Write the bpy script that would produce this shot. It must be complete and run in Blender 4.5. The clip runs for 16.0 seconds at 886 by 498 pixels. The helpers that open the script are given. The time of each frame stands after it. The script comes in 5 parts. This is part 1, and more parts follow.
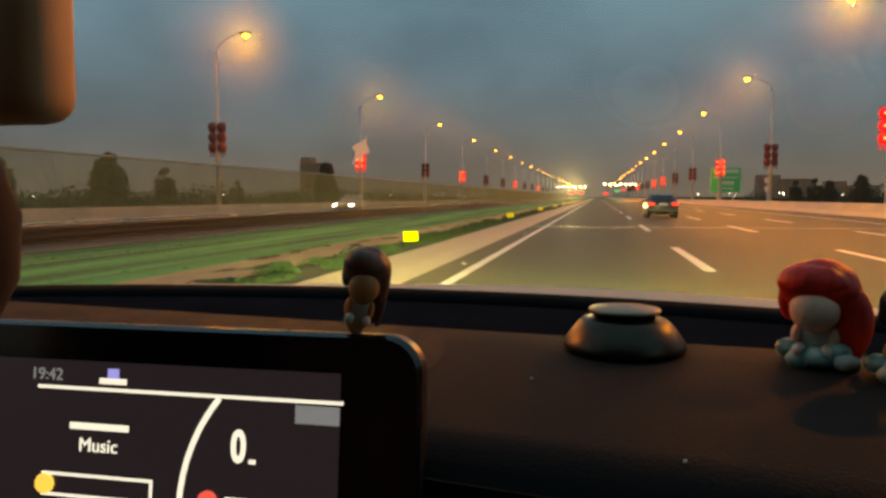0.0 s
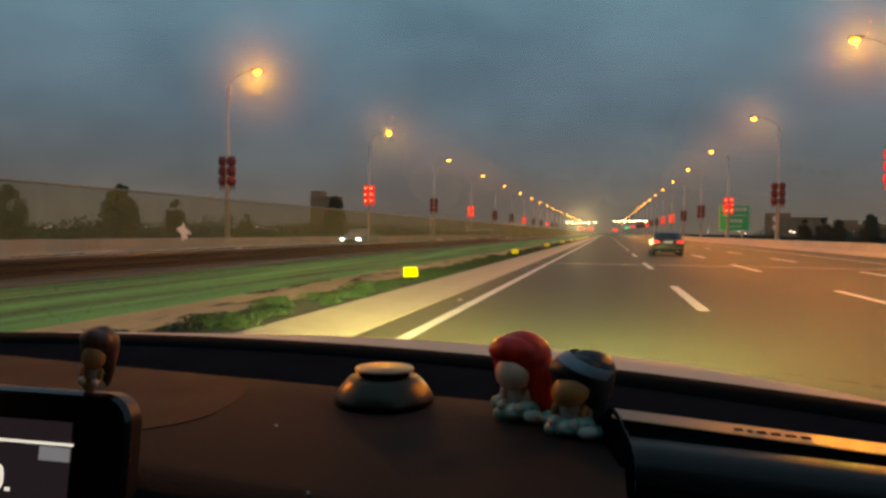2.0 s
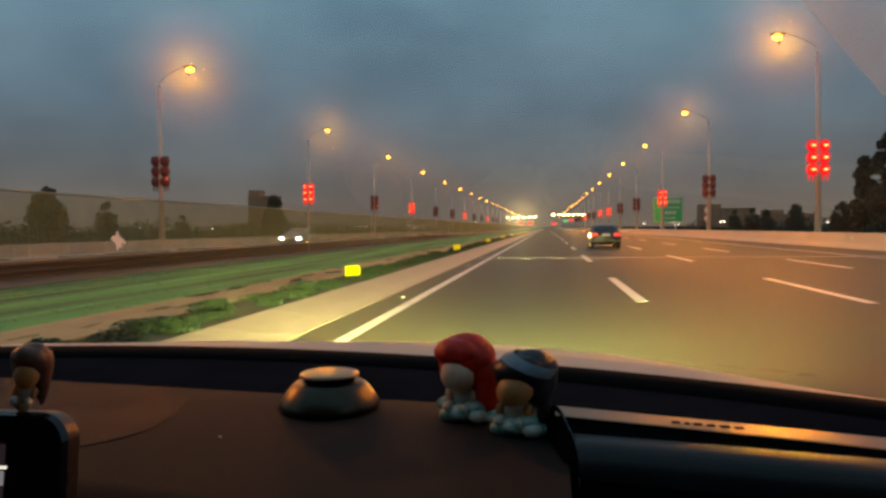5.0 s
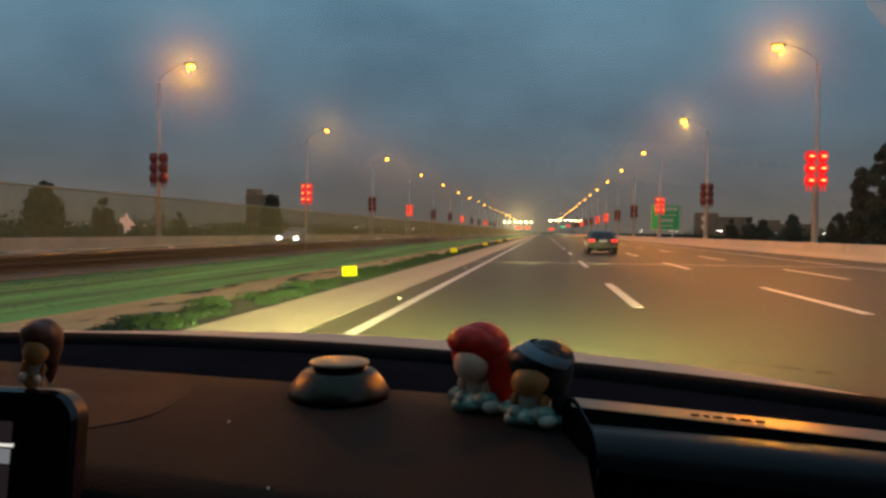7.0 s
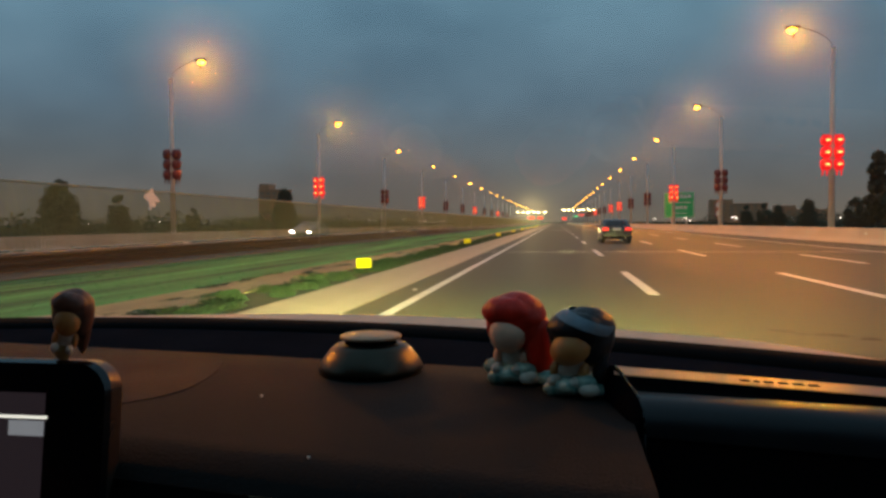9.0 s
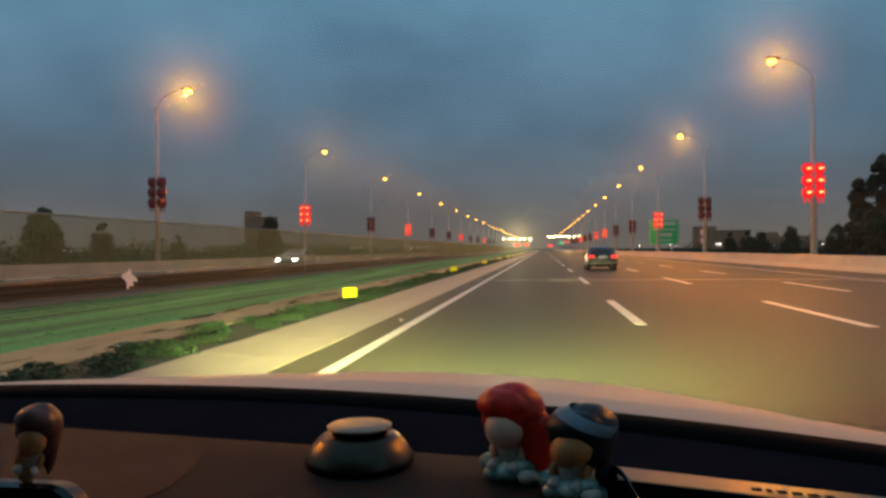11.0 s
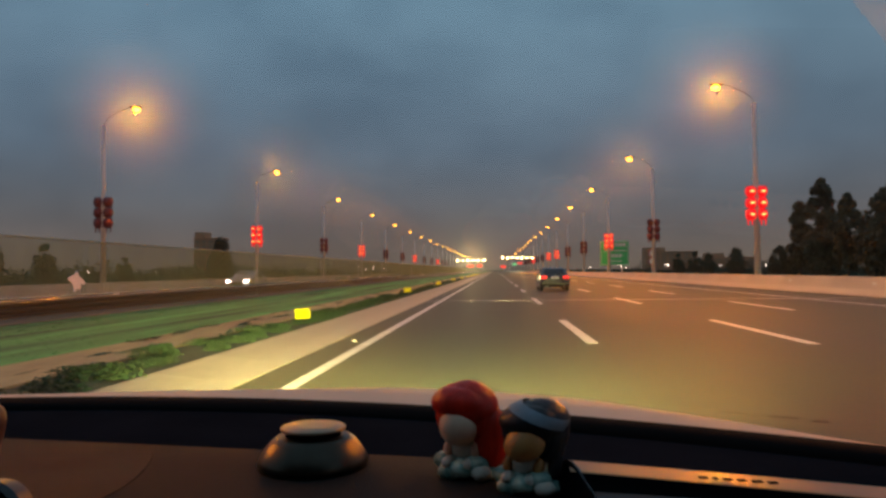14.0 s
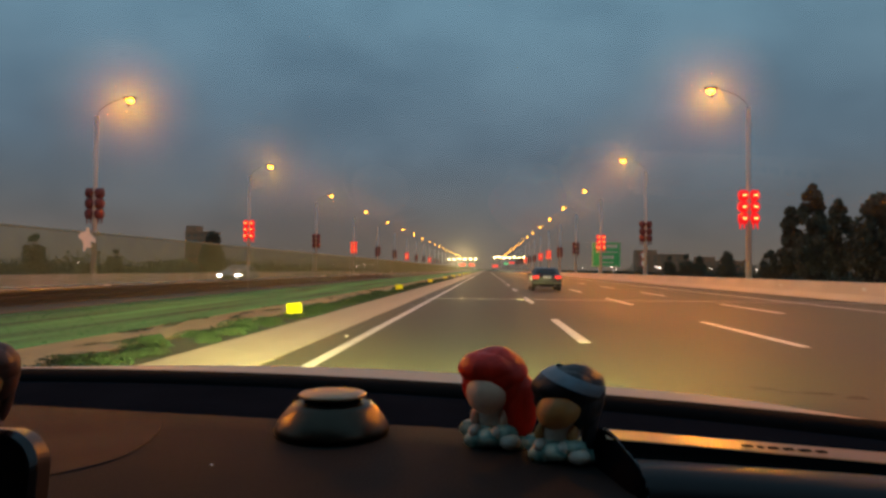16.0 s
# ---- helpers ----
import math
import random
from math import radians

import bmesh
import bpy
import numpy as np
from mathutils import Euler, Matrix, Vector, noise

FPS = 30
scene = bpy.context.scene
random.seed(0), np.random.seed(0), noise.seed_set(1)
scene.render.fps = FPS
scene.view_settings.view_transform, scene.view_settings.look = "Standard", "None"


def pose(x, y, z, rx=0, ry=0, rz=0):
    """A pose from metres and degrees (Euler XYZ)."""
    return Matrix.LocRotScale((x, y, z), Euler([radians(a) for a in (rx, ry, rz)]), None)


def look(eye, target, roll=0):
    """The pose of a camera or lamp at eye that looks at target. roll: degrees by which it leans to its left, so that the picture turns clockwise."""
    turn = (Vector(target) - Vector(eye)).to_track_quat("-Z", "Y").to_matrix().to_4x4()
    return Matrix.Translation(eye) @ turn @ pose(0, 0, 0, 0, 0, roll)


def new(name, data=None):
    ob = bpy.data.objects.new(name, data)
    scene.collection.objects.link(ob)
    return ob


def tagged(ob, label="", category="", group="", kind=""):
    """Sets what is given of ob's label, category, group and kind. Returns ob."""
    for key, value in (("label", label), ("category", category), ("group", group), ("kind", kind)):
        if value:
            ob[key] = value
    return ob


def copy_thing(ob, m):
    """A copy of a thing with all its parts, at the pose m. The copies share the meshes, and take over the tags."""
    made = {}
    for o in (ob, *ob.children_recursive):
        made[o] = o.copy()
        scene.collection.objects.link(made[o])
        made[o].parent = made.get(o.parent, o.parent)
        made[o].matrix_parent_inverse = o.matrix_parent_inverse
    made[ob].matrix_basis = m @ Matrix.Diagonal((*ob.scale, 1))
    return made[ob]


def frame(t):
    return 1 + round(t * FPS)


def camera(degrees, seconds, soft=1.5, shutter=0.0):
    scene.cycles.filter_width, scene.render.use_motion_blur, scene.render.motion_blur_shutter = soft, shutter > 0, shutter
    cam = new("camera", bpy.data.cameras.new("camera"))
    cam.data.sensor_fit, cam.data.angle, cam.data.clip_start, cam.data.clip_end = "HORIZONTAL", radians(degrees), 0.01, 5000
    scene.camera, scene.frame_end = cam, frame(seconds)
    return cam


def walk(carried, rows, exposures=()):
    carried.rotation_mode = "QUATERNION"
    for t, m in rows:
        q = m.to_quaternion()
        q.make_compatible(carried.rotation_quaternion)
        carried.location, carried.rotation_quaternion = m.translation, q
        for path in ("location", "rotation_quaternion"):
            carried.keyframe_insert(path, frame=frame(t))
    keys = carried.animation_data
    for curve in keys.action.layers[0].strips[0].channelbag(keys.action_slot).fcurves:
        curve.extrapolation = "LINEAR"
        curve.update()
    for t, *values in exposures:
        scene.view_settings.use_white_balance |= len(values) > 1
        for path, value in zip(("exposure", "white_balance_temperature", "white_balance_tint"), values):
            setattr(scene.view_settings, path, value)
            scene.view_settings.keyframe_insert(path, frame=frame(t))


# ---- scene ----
cam = camera(62.0, 16.0, soft=2.9)
walk(cam, [
    (0.0, pose(-0.0253, -0.6672, 1.2527, 85.972, 0.030, 11.773)),
    (0.5, pose(0.0408, -0.6812, 1.2856, 89.459, 0.673, 12.555)),
    (1.0, pose(0.1186, -0.7290, 1.3007, 89.832, 0.868, 14.140)),
    (1.5, pose(0.1977, -0.7475, 1.3022, 88.968, -0.177, 13.636)),
    (2.0, pose(0.2310, -0.7574, 1.3009, 88.646, -0.607, 12.513)),
    (2.5, pose(0.2443, -0.7617, 1.2841, 88.517, -0.504, 12.034)),
    (3.0, pose(0.2370, -0.7455, 1.2739, 87.705, -0.420, 10.983)),
    (3.5, pose(0.2219, -0.7476, 1.2877, 86.932, 0.274, 9.353)),
    (4.0, pose(0.2263, -0.7574, 1.3031, 87.521, 1.230, 9.031)),
    (4.5, pose(0.2171, -0.7558, 1.2851, 87.713, 0.596, 8.564)),
    (5.0, pose(0.2307, -0.7609, 1.3078, 88.394, 0.580, 7.960)),
    (7.5, pose(0.2087, -0.7513, 1.2828, 88.613, -0.819, 7.796)),
    (8.0, pose(0.2123, -0.7505, 1.2720, 88.077, -0.144, 8.493)),
    (8.5, pose(0.1966, -0.7458, 1.2658, 87.945, 0.280, 8.808)),
    (11.0, pose(0.1787, -0.7058, 1.3252, 90.054, 0.441, 7.654)),
    (11.5, pose(0.1697, -0.7062, 1.3352, 91.598, -0.285, 6.555)),
    (12.0, pose(0.1636, -0.7021, 1.3201, 91.968, -0.840, 5.863)),
    (12.5, pose(0.1561, -0.7253, 1.3148, 91.935, -0.729, 5.970)),
    (13.0, pose(0.1800, -0.7268, 1.3224, 92.277, -0.086, 5.769)),
    (13.5, pose(0.1741, -0.7169, 1.3047, 92.074, 0.080, 4.770)),
    (14.0, pose(0.1788, -0.7124, 1.3047, 91.677, 0.558, 4.066)),
    (14.5, pose(0.1696, -0.6994, 1.3040, 91.448, 0.403, 3.322)),
    (15.0, pose(0.1531, -0.6894, 1.2869, 91.480, -0.224, 2.628)),
    (15.5, pose(0.1440, -0.6769, 1.2681, 91.278, -0.717, 2.811)),
    (16.0, pose(0.1434, -0.6869, 1.2715, 91.548, -0.553, 3.420)),
], exposures=(
    (0.0, 0.22, 8700.0, 11.0), (0.5, 0.06, 8700.0, 12.0), (1.5, -0.04, 8300.0, 15.0), (3.0, 0.02, 8100.0, 16.0), (5.0, 0.12, 7950.0, 16.0),
    (7.5, -0.03, 7150.0, 9.0), (8.0, 0.0, 7050.0, 6.0), (8.5, 0.05, 7400.0, 11.0), (11.0, 0.04, 6750.0, 12.0), (11.5, 0.02, 7000.0, 17.0), (12.0, -0.01, 6750.0, 17.0), (12.5, -0.06, 6850.0, 16.0), (13.0, -0.10, 6950.0, 18.0),
    (13.5, -0.05, 7300.0, 20.0), (14.0, -0.05, 7750.0, 24.0), (14.5, -0.03, 7700.0, 22.0), (15.0, -0.06, 8250.0, 22.0), (15.5, 0.02, 7350.0, 17.0), (16.0, 0.02, 7650.0, 18.0)))

# ---- world and light: dusk under thin cloud, sodium street lamps ----
world = bpy.data.worlds.new("dusk_sky")
scene.world = world
world.use_nodes = True
wn, wl = world.node_tree.nodes, world.node_tree.links
bg = wn["Background"]
sky = wn.new("ShaderNodeTexSky")
sky.sky_type, sky.sun_disc = "NISHITA", False
sky.sun_elevation, sky.sun_rotation = radians(1.0), radians(120)
sky.air_density, sky.dust_density, sky.ozone_density = 1.0, 2.0, 4.0
wco = wn.new("ShaderNodeTexCoord")
wsep = wn.new("ShaderNodeSeparateXYZ")
wl.new(wco.outputs["Generated"], wsep.inputs[0])
wramp = wn.new("ShaderNodeValToRGB")
wl.new(wsep.outputs["Z"], wramp.inputs[0])
cr = wramp.color_ramp
cr.elements[0].position, cr.elements[0].color = 0.0, (0.142, 0.130, 0.112, 1)
cr.elements[1].position, cr.elements[1].color = 0.75, (0.112, 0.27, 0.40, 1)
for at, col in ((0.06, (0.103, 0.118, 0.135, 1)), (0.16, (0.088, 0.153, 0.217, 1)), (0.36, (0.101, 0.237, 0.345, 1))):
    e = cr.elements.new(at)
    e.color = col
# cloud layer, stretched flat towards the horizon
wmap = wn.new("ShaderNodeMapping")
wmap.inputs["Scale"].default_value = (1.8, 1.8, 3.4)
wl.new(wco.outputs["Generated"], wmap.inputs[0])
wnoise = wn.new("ShaderNodeTexNoise")
wnoise.inputs["Scale"].default_value, wnoise.inputs["Detail"].default_value = 2.6, 5.0
wl.new(wmap.outputs[0], wnoise.inputs[0])
wcr = wn.new("ShaderNodeValToRGB")
wl.new(wnoise.outputs[0], wcr.inputs[0])
wcr.color_ramp.elements[0].position, wcr.color_ramp.elements[0].color = 0.36, (0.91, 0.915, 0.92, 1)
wcr.color_ramp.elements[1].position, wcr.color_ramp.elements[1].color = 0.70, (1.30, 1.28, 1.25, 1)
wmul = wn.new("ShaderNodeMix")
wmul.data_type, wmul.blend_type = "RGBA", "MULTIPLY"
wmul.inputs[0].default_value = 1.0
wl.new(wramp.outputs[0], wmul.inputs[6])
wl.new(wcr.outputs[0], wmul.inputs[7])
wadd = wn.new("ShaderNodeMix")
wadd.data_type, wadd.blend_type = "RGBA", "MIX"
wadd.inputs[0].default_value = 0.04
wl.new(wmul.outputs[2], wadd.inputs[6])
wl.new(sky.outputs[0], wadd.inputs[7])
wl.new(wadd.outputs[2], bg.inputs[0])
bg.inputs[1].default_value = 1.0

LAMP_GLOW = 13.0         # sodium lens radiance
LAMP_POWER = 7800.0     # sodium bulb, watts
FLOOD_POWER = 340000.0   # a whole row of toll floodlights, watts
HEADLIGHT = 24500.0      # own dipped beams, watts


def headlight(x, aim):
    d = bpy.data.lights.new("dipped_beam", "SPOT")
    d.energy, d.color, d.spot_size, d.spot_blend, d.shadow_soft_size = HEADLIGHT, (0.95, 0.99, 0.36), radians(72), 1.0, 0.012
    ob = new("dipped_beam", d)
    ob.matrix_world = look((x, 1.98, 0.60), (aim, 15.0, 0.0))
    tagged(ob, "warm white dipped beam of the car's headlight", "headlight", kind="structure")


headlight(-0.77, -1.1)
headlight(0.53, 0.5)


# ---- materials ----
def mat(name, base, rough=0.6, metal=0.0, var=0.15, scale=6.0, fine=60.0, bump=0.0, emit=None, power=0.0,
        stretch=(1, 1, 1), second=None, coat=0.0, spread=(0.35, 0.65), spec=0.5):
    m = bpy.data.materials.new(name)
    m.use_nodes = True
    n, l = m.node_tree.nodes, m.node_tree.links
    b = n["Principled BSDF"]
    b.inputs["Roughness"].default_value, b.inputs["Metallic"].default_value = rough, metal
    b.inputs["Coat Weight"].default_value = coat
    b.inputs["Specular IOR Level"].default_value = spec
    b.inputs["Coat Roughness"].default_value = 0.06
    co = n.new("ShaderNodeTexCoord")
    mp = n.new("ShaderNodeMapping")
    mp.inputs["Scale"].default_value = stretch
    l.new(co.outputs["Object"], mp.inputs[0])
    big, small = n.new("ShaderNodeTexNoise"), n.new("ShaderNodeTexNoise")
    big.inputs["Scale"].default_value, big.inputs["Detail"].default_value = scale, 4.0
    small.inputs["Scale"].default_value, small.inputs["Detail"].default_value = fine, 3.0
    l.new(mp.outputs[0], big.inputs[0])
    l.new(mp.outputs[0], small.inputs[0])
    ramp = n.new("ShaderNodeValToRGB")
    dark = [c * (1 - var) for c in base]
    light = [min(1.0, c * (1 + var)) for c in base] if second is None else second
    ramp.color_ramp.elements[0].position, ramp.color_ramp.elements[0].color = spread[0], (*dark, 1)
    ramp.color_ramp.elements[1].position, ramp.color_ramp.elements[1].color = spread[1], (*light, 1)
    l.new(big.outputs[0], ramp.inputs[0])
    mix = n.new("ShaderNodeMix")
    mix.data_type, mix.blend_type = "RGBA", "OVERLAY"
    mix.inputs[0].default_value = min(1.0, var * 1.5)
    l.new(ramp.outputs[0], mix.inputs[6])
    l.new(small.outputs[0], mix.inputs[7])
    l.new(mix.outputs[2], b.inputs["Base Color"])
    rr = n.new("ShaderNodeMapRange")
    rr.inputs[3].default_value, rr.inputs[4].default_value = max(0.02, rough - 0.12), min(1.0, rough + 0.12)
    l.new(big.outputs[0], rr.inputs[0])
    l.new(rr.outputs[0], b.inputs["Roughness"])
    if bump:
        bp = n.new("ShaderNodeBump")
        bp.inputs["Strength"].default_value, bp.inputs["Distance"].default_value = bump, 0.01
        l.new(small.outputs[0], bp.inputs["Height"])
        l.new(bp.outputs[0], b.inputs["Normal"])
    if emit:
        b.inputs["Emission Color"].default_value = (*emit, 1)
        b.inputs["Emission Strength"].default_value = power
    return m


M_ASPHALT = mat("asphalt", (0.066, 0.071, 0.033), 0.62, var=0.22, scale=0.35, fine=28, bump=0.25, stretch=(1, 0.12, 1))
M_PAINT = mat("road_paint", (0.78, 0.77, 0.70), 0.55, var=0.12, scale=3, fine=40, bump=0.1)
M_CONCRETE = mat("kerb_concrete", (0.47, 0.41, 0.29), 0.85, var=0.18, scale=0.8, fine=20, bump=0.2, stretch=(1, 0.15, 1))
M_VERGE = mat("grey_verge", (0.115, 0.115, 0.085), 0.9, var=0.2, scale=0.9, fine=18, bump=0.15, stretch=(1, 0.08, 1))
M_SAND = mat("sandy_strip", (0.36, 0.33, 0.17), 0.95, var=0.25, scale=0.9, fine=18, bump=0.15, stretch=(1, 0.08, 1))
M_PARAPET = mat("parapet_concrete", (0.72, 0.61, 0.51), 0.8, var=0.14, scale=0.5, fine=14, bump=0.15, stretch=(1, 0.2, 1))
M_SOIL = mat("median_soil", (0.050, 0.070, 0.032), 0.95, var=0.35, scale=1.5, fine=20, bump=0.4, stretch=(1, 0.1, 1))
M_GRASS = mat("median_grass", (0.018, 0.130, 0.038), 0.9, var=0.32, scale=2.2, fine=18, bump=0.15, stretch=(1, 0.03, 1), second=(0.075, 0.40, 0.115))
M_FIELD = mat("dark_field", (0.034, 0.036, 0.022), 0.98, spec=0.0, var=0.3, scale=0.05, fine=0.6, bump=0.3)
M_LEAF_HEDGE = mat("shrub_leaf", (0.032, 0.070, 0.026), 0.85, var=0.3, scale=4, fine=30, second=(0.055, 0.125, 0.050))
M_LEAF_TREE = mat("tree_leaf", (0.095, 0.085, 0.045), 0.8, var=0.35, scale=1.2, fine=12)
M_BARK = mat("bark", (0.10, 0.075, 0.055), 0.95, var=0.3, scale=3, fine=25, bump=0.5)
M_GALV = mat("galvanised_pole", (0.66, 0.64, 0.62), 0.6, 0.1, var=0.12, scale=2, fine=30, stretch=(1, 1, 0.2))
M_TRIM_STEEL = mat("dull_dark_steel", (0.03, 0.03, 0.03), 0.7, 0.2, var=0.1)
M_HEAD = mat("lamp_housing", (0.03, 0.03, 0.03), 0.8, 0.0, var=0.1)
M_SODIUM = mat("sodium_lens", (0.9, 0.6, 0.3), 0.3, emit=(1.0, 0.41, 0.040), power=LAMP_GLOW)
M_LANTERN_ON = mat("lit_red_lantern", (0.6, 0.02, 0.02), 0.5, emit=(1.0, 0.015, 0.02), power=0.8)
M_LANTERN_CORE = mat("lantern_bulb_glow", (0.9, 0.2, 0.1), 0.5, emit=(1.0, 0.42, 0.12), power=3.0)
M_LANTERN_OFF = mat("unlit_red_lantern", (0.16, 0.025, 0.025), 0.6, var=0.25, scale=9)
M_LANTERN_FRAME = mat("lantern_frame_steel", (0.12, 0.07, 0.06), 0.6, 0.4)
M_YELLOW = mat("reflector_yellow", (0.92, 0.88, 0.03), 0.45, var=0.05, scale=10)
M_STUD = mat("reflector_white", (0.9, 0.9, 0.85), 0.3, var=0.04)
M_MESHFENCE = mat("anti_glare_slat", (0.19, 0.225, 0.105), 0.7, 0.1, var=0.15, scale=1)
M_RAIL = mat("fence_rail", (0.50, 0.47, 0.36), 0.26, 0.8, var=0.15, scale=1, stretch=(1, 0.2, 1))
M_FENCE_RAIL = mat("fence_top_rail", (0.42, 0.38, 0.26), 0.32, 0.7, var=0.15, scale=1, stretch=(1, 0.2, 1))
M_GUARD = mat("dark_guardrail", (0.085, 0.072, 0.052), 0.42, 0.45, var=0.2, scale=1, stretch=(1, 0.2, 1))
M_SIGN_GREEN = mat("sign_green", (0.02, 0.62, 0.20), 0.45, var=0.06, scale=2)
M_SIGN_WHITE = mat("sign_white", (0.8, 0.85, 0.8), 0.5, var=0.05)
M_SIGN_RED = mat("sign_red", (0.6, 0.03, 0.03), 0.5, var=0.05)
M_TOLL_STEEL = mat("canopy_steel", (0.30, 0.30, 0.30), 0.5, 0.3)
M_FLOOD = mat("floodlight_lens", (0.9, 0.9, 0.8), 0.4, emit=(1.0, 0.84, 0.38), power=40.0)
M_LED_RED = mat("led_sign_red", (0.5, 0.03, 0.03), 0.5, emit=(1.0, 0.05, 0.03), power=1.6)
M_LED_GREEN = mat("led_sign_green", (0.05, 0.5, 0.2), 0.5, emit=(0.12, 1.0, 0.35), power=1.0)
M_FAR_LIGHT = mat("distant_lamp_glow", (0.9, 0.9, 0.9), 0.5, emit=(1.0, 0.93, 0.8), power=7.0)
# far blocks: distance haze is put into the wall and window colours
M_BUILDING = mat("haze_toned_plaster", (0.72, 0.30, 0.15), 0.9, var=0.1, scale=0.1)
M_WINDOW_HAZE = mat("haze_toned_window", (0.50, 0.26, 0.15), 0.3, var=0.1)

M_CAR_WHITE = mat("white_car_paint", (0.42, 0.335, 0.42), 0.38, var=0.04, scale=3, coat=0.3)
M_CAR_DARK = mat("dark_car_paint", (0.018, 0.018, 0.022), 0.3, var=0.1, scale=3, coat=0.9)
M_CAR_SILVER = mat("silver_car_paint", (0.45, 0.45, 0.46), 0.3, 0.5, var=0.05, scale=3, coat=0.8)
M_CAR_GLASS = mat("tinted_glass", (0.012, 0.014, 0.018), 0.08, var=0.05)
M_TRIM = mat("black_trim", (0.02, 0.02, 0.02), 0.6, var=0.15)
M_TYRE = mat("tyre_rubber", (0.018, 0.018, 0.018), 0.85, var=0.15, scale=12)
M_RIM = mat("alloy_rim", (0.42, 0.42, 0.43), 0.35, 0.8, var=0.06)
M_TAIL_YELLOW = mat("brake_lamp_amber_glow", (0.6, 0.1, 0.02), 0.3, emit=(1.0, 0.42, 0.03), power=3.2)
M_TAIL_RED = mat("tail_lamp_red", (0.5, 0.02, 0.02), 0.3, emit=(1.0, 0.04, 0.03), power=1.6)
M_PLATE = mat("green_number_plate", (0.36, 0.68, 0.58), 0.5, var=0.05)
M_PLATE_PALE = mat("pale_number_plate", (0.6, 0.65, 0.75), 0.5, var=0.05)
M_BEAM = mat("headlamp_lens", (0.9, 0.9, 0.9), 0.2, emit=(0.95, 1.0, 0.92), power=30.0)

M_DASH = mat("dash_soft_brown", (0.0175, 0.0153, 0.0147), 0.72, spec=0.08, var=0.12, scale=9, fine=420, bump=0.25)
M_GRILLE = mat("speaker_cover_brown", (0.0135, 0.0070, 0.0048), 0.66, spec=0.14, var=0.12, scale=14, fine=600, bump=0.3)
# dash front: navy tone imitates the sky's reflection
M_DEFROST = mat("dash_front_sky_navy", (0.0105, 0.0116, 0.0155), 0.9, spec=0.0, var=0.12, scale=8, fine=300, bump=0.15)
M_BLACK = mat("black_plastic", (0.0026, 0.0026, 0.0028), 0.7, spec=0.03, var=0.2, scale=12, fine=300, bump=0.1)
M_MATT = mat("matt_black_plastic", (0.0042, 0.0036, 0.0040), 0.9, spec=0.0, var=0.2, scale=12, fine=300, bump=0.1)
# trim strip: the orange of the lamp light is put into its base colour
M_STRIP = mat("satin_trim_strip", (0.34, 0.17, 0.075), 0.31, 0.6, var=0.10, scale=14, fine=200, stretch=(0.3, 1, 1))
M_PANEL = mat("passenger_panel", (0.0042, 0.0042, 0.0060), 0.42, spec=0.34, var=0.15, scale=10, fine=350)
M_GLOSS_BLACK = mat("gloss_black_bezel", (0.006, 0.006, 0.007), 0.12, var=0.1)
M_CHROME = mat("chrome_edge", (0.07, 0.05, 0.04), 0.30, 0.6, var=0.08, scale=20)
M_SCREEN = mat("display_dark", (0.012, 0.010, 0.016), 0.25, var=0.3, scale=6, emit=(0.30, 0.23, 0.30), power=0.045)
M_SCREEN_LIT = mat("display_white", (0.5, 0.5, 0.5), 0.4, emit=(0.95, 1.0, 0.95), power=0.85)
M_SCREEN_GREY = mat("display_grey", (0.2, 0.2, 0.22), 0.4, emit=(0.42, 0.47, 0.55), power=0.35)
M_SCREEN_BLUE = mat("display_blue", (0.1, 0.1, 0.4), 0.4, emit=(0.30, 0.32, 0.95), power=0.9)
M_SCREEN_GOLD = mat("display_gold", (0.5, 0.35, 0.1), 0.4, emit=(1.0, 0.68, 0.12), power=0.9)
M_SCREEN_RED = mat("display_red", (0.5, 0.1, 0.1), 0.4, emit=(0.95, 0.12, 0.10), power=0.8)
M_LINING = mat("cabin_lining", (0.05, 0.045, 0.042), 0.95, var=0.1, scale=20, fine=200)
# white body paint with the street lamps' orange put into its base colour
M_HOOD = mat("lamp_tinted_white", (0.78, 0.55, 0.39), 0.55, spec=0.2, var=0.05, scale=4, coat=0.0)
M_FRESH_BODY = mat("gunmetal_shell", (0.050, 0.039, 0.029), 0.34, 0.9, var=0.1, scale=30)
M_FRESH_TOP = mat("satin_disc", (0.34, 0.24, 0.16), 0.36, 0.6, var=0.06, scale=30)
M_HAIR_RED = mat("doll_red_hair", (0.62, 0.022, 0.010), 0.42, spec=0.25, var=0.2, scale=60, fine=300, bump=0.12, stretch=(1, 1, 0.3))
M_HAIR_DARK = mat("doll_dark_hair", (0.020, 0.019, 0.022), 0.40, spec=0.25, var=0.2, scale=60, fine=300, bump=0.12, stretch=(1, 1, 0.3))
M_HAIR_BROWN = mat("doll_brown_hair", (0.115, 0.042, 0.026), 0.45, var=0.2, scale=60)
M_HAIR_BAND = mat("doll_blue_grey_band", (0.14, 0.19, 0.23), 0.4, var=0.15, scale=60)
M_SKIN = mat("doll_skin_vinyl", (0.80, 0.46, 0.31), 0.5, var=0.08, scale=60)
M_SKIN_TAN = mat("doll_tan_vinyl", (0.52, 0.21, 0.060), 0.5, var=0.08, scale=60)
M_TEAL = mat("doll_teal_base", (0.040, 0.20, 0.17), 0.45, var=0.2, scale=110, second=(0.34, 0.46, 0.38))
M_CREAM = mat("doll_cream_cloth", (0.52, 0.44, 0.36), 0.6, var=0.15, scale=90)
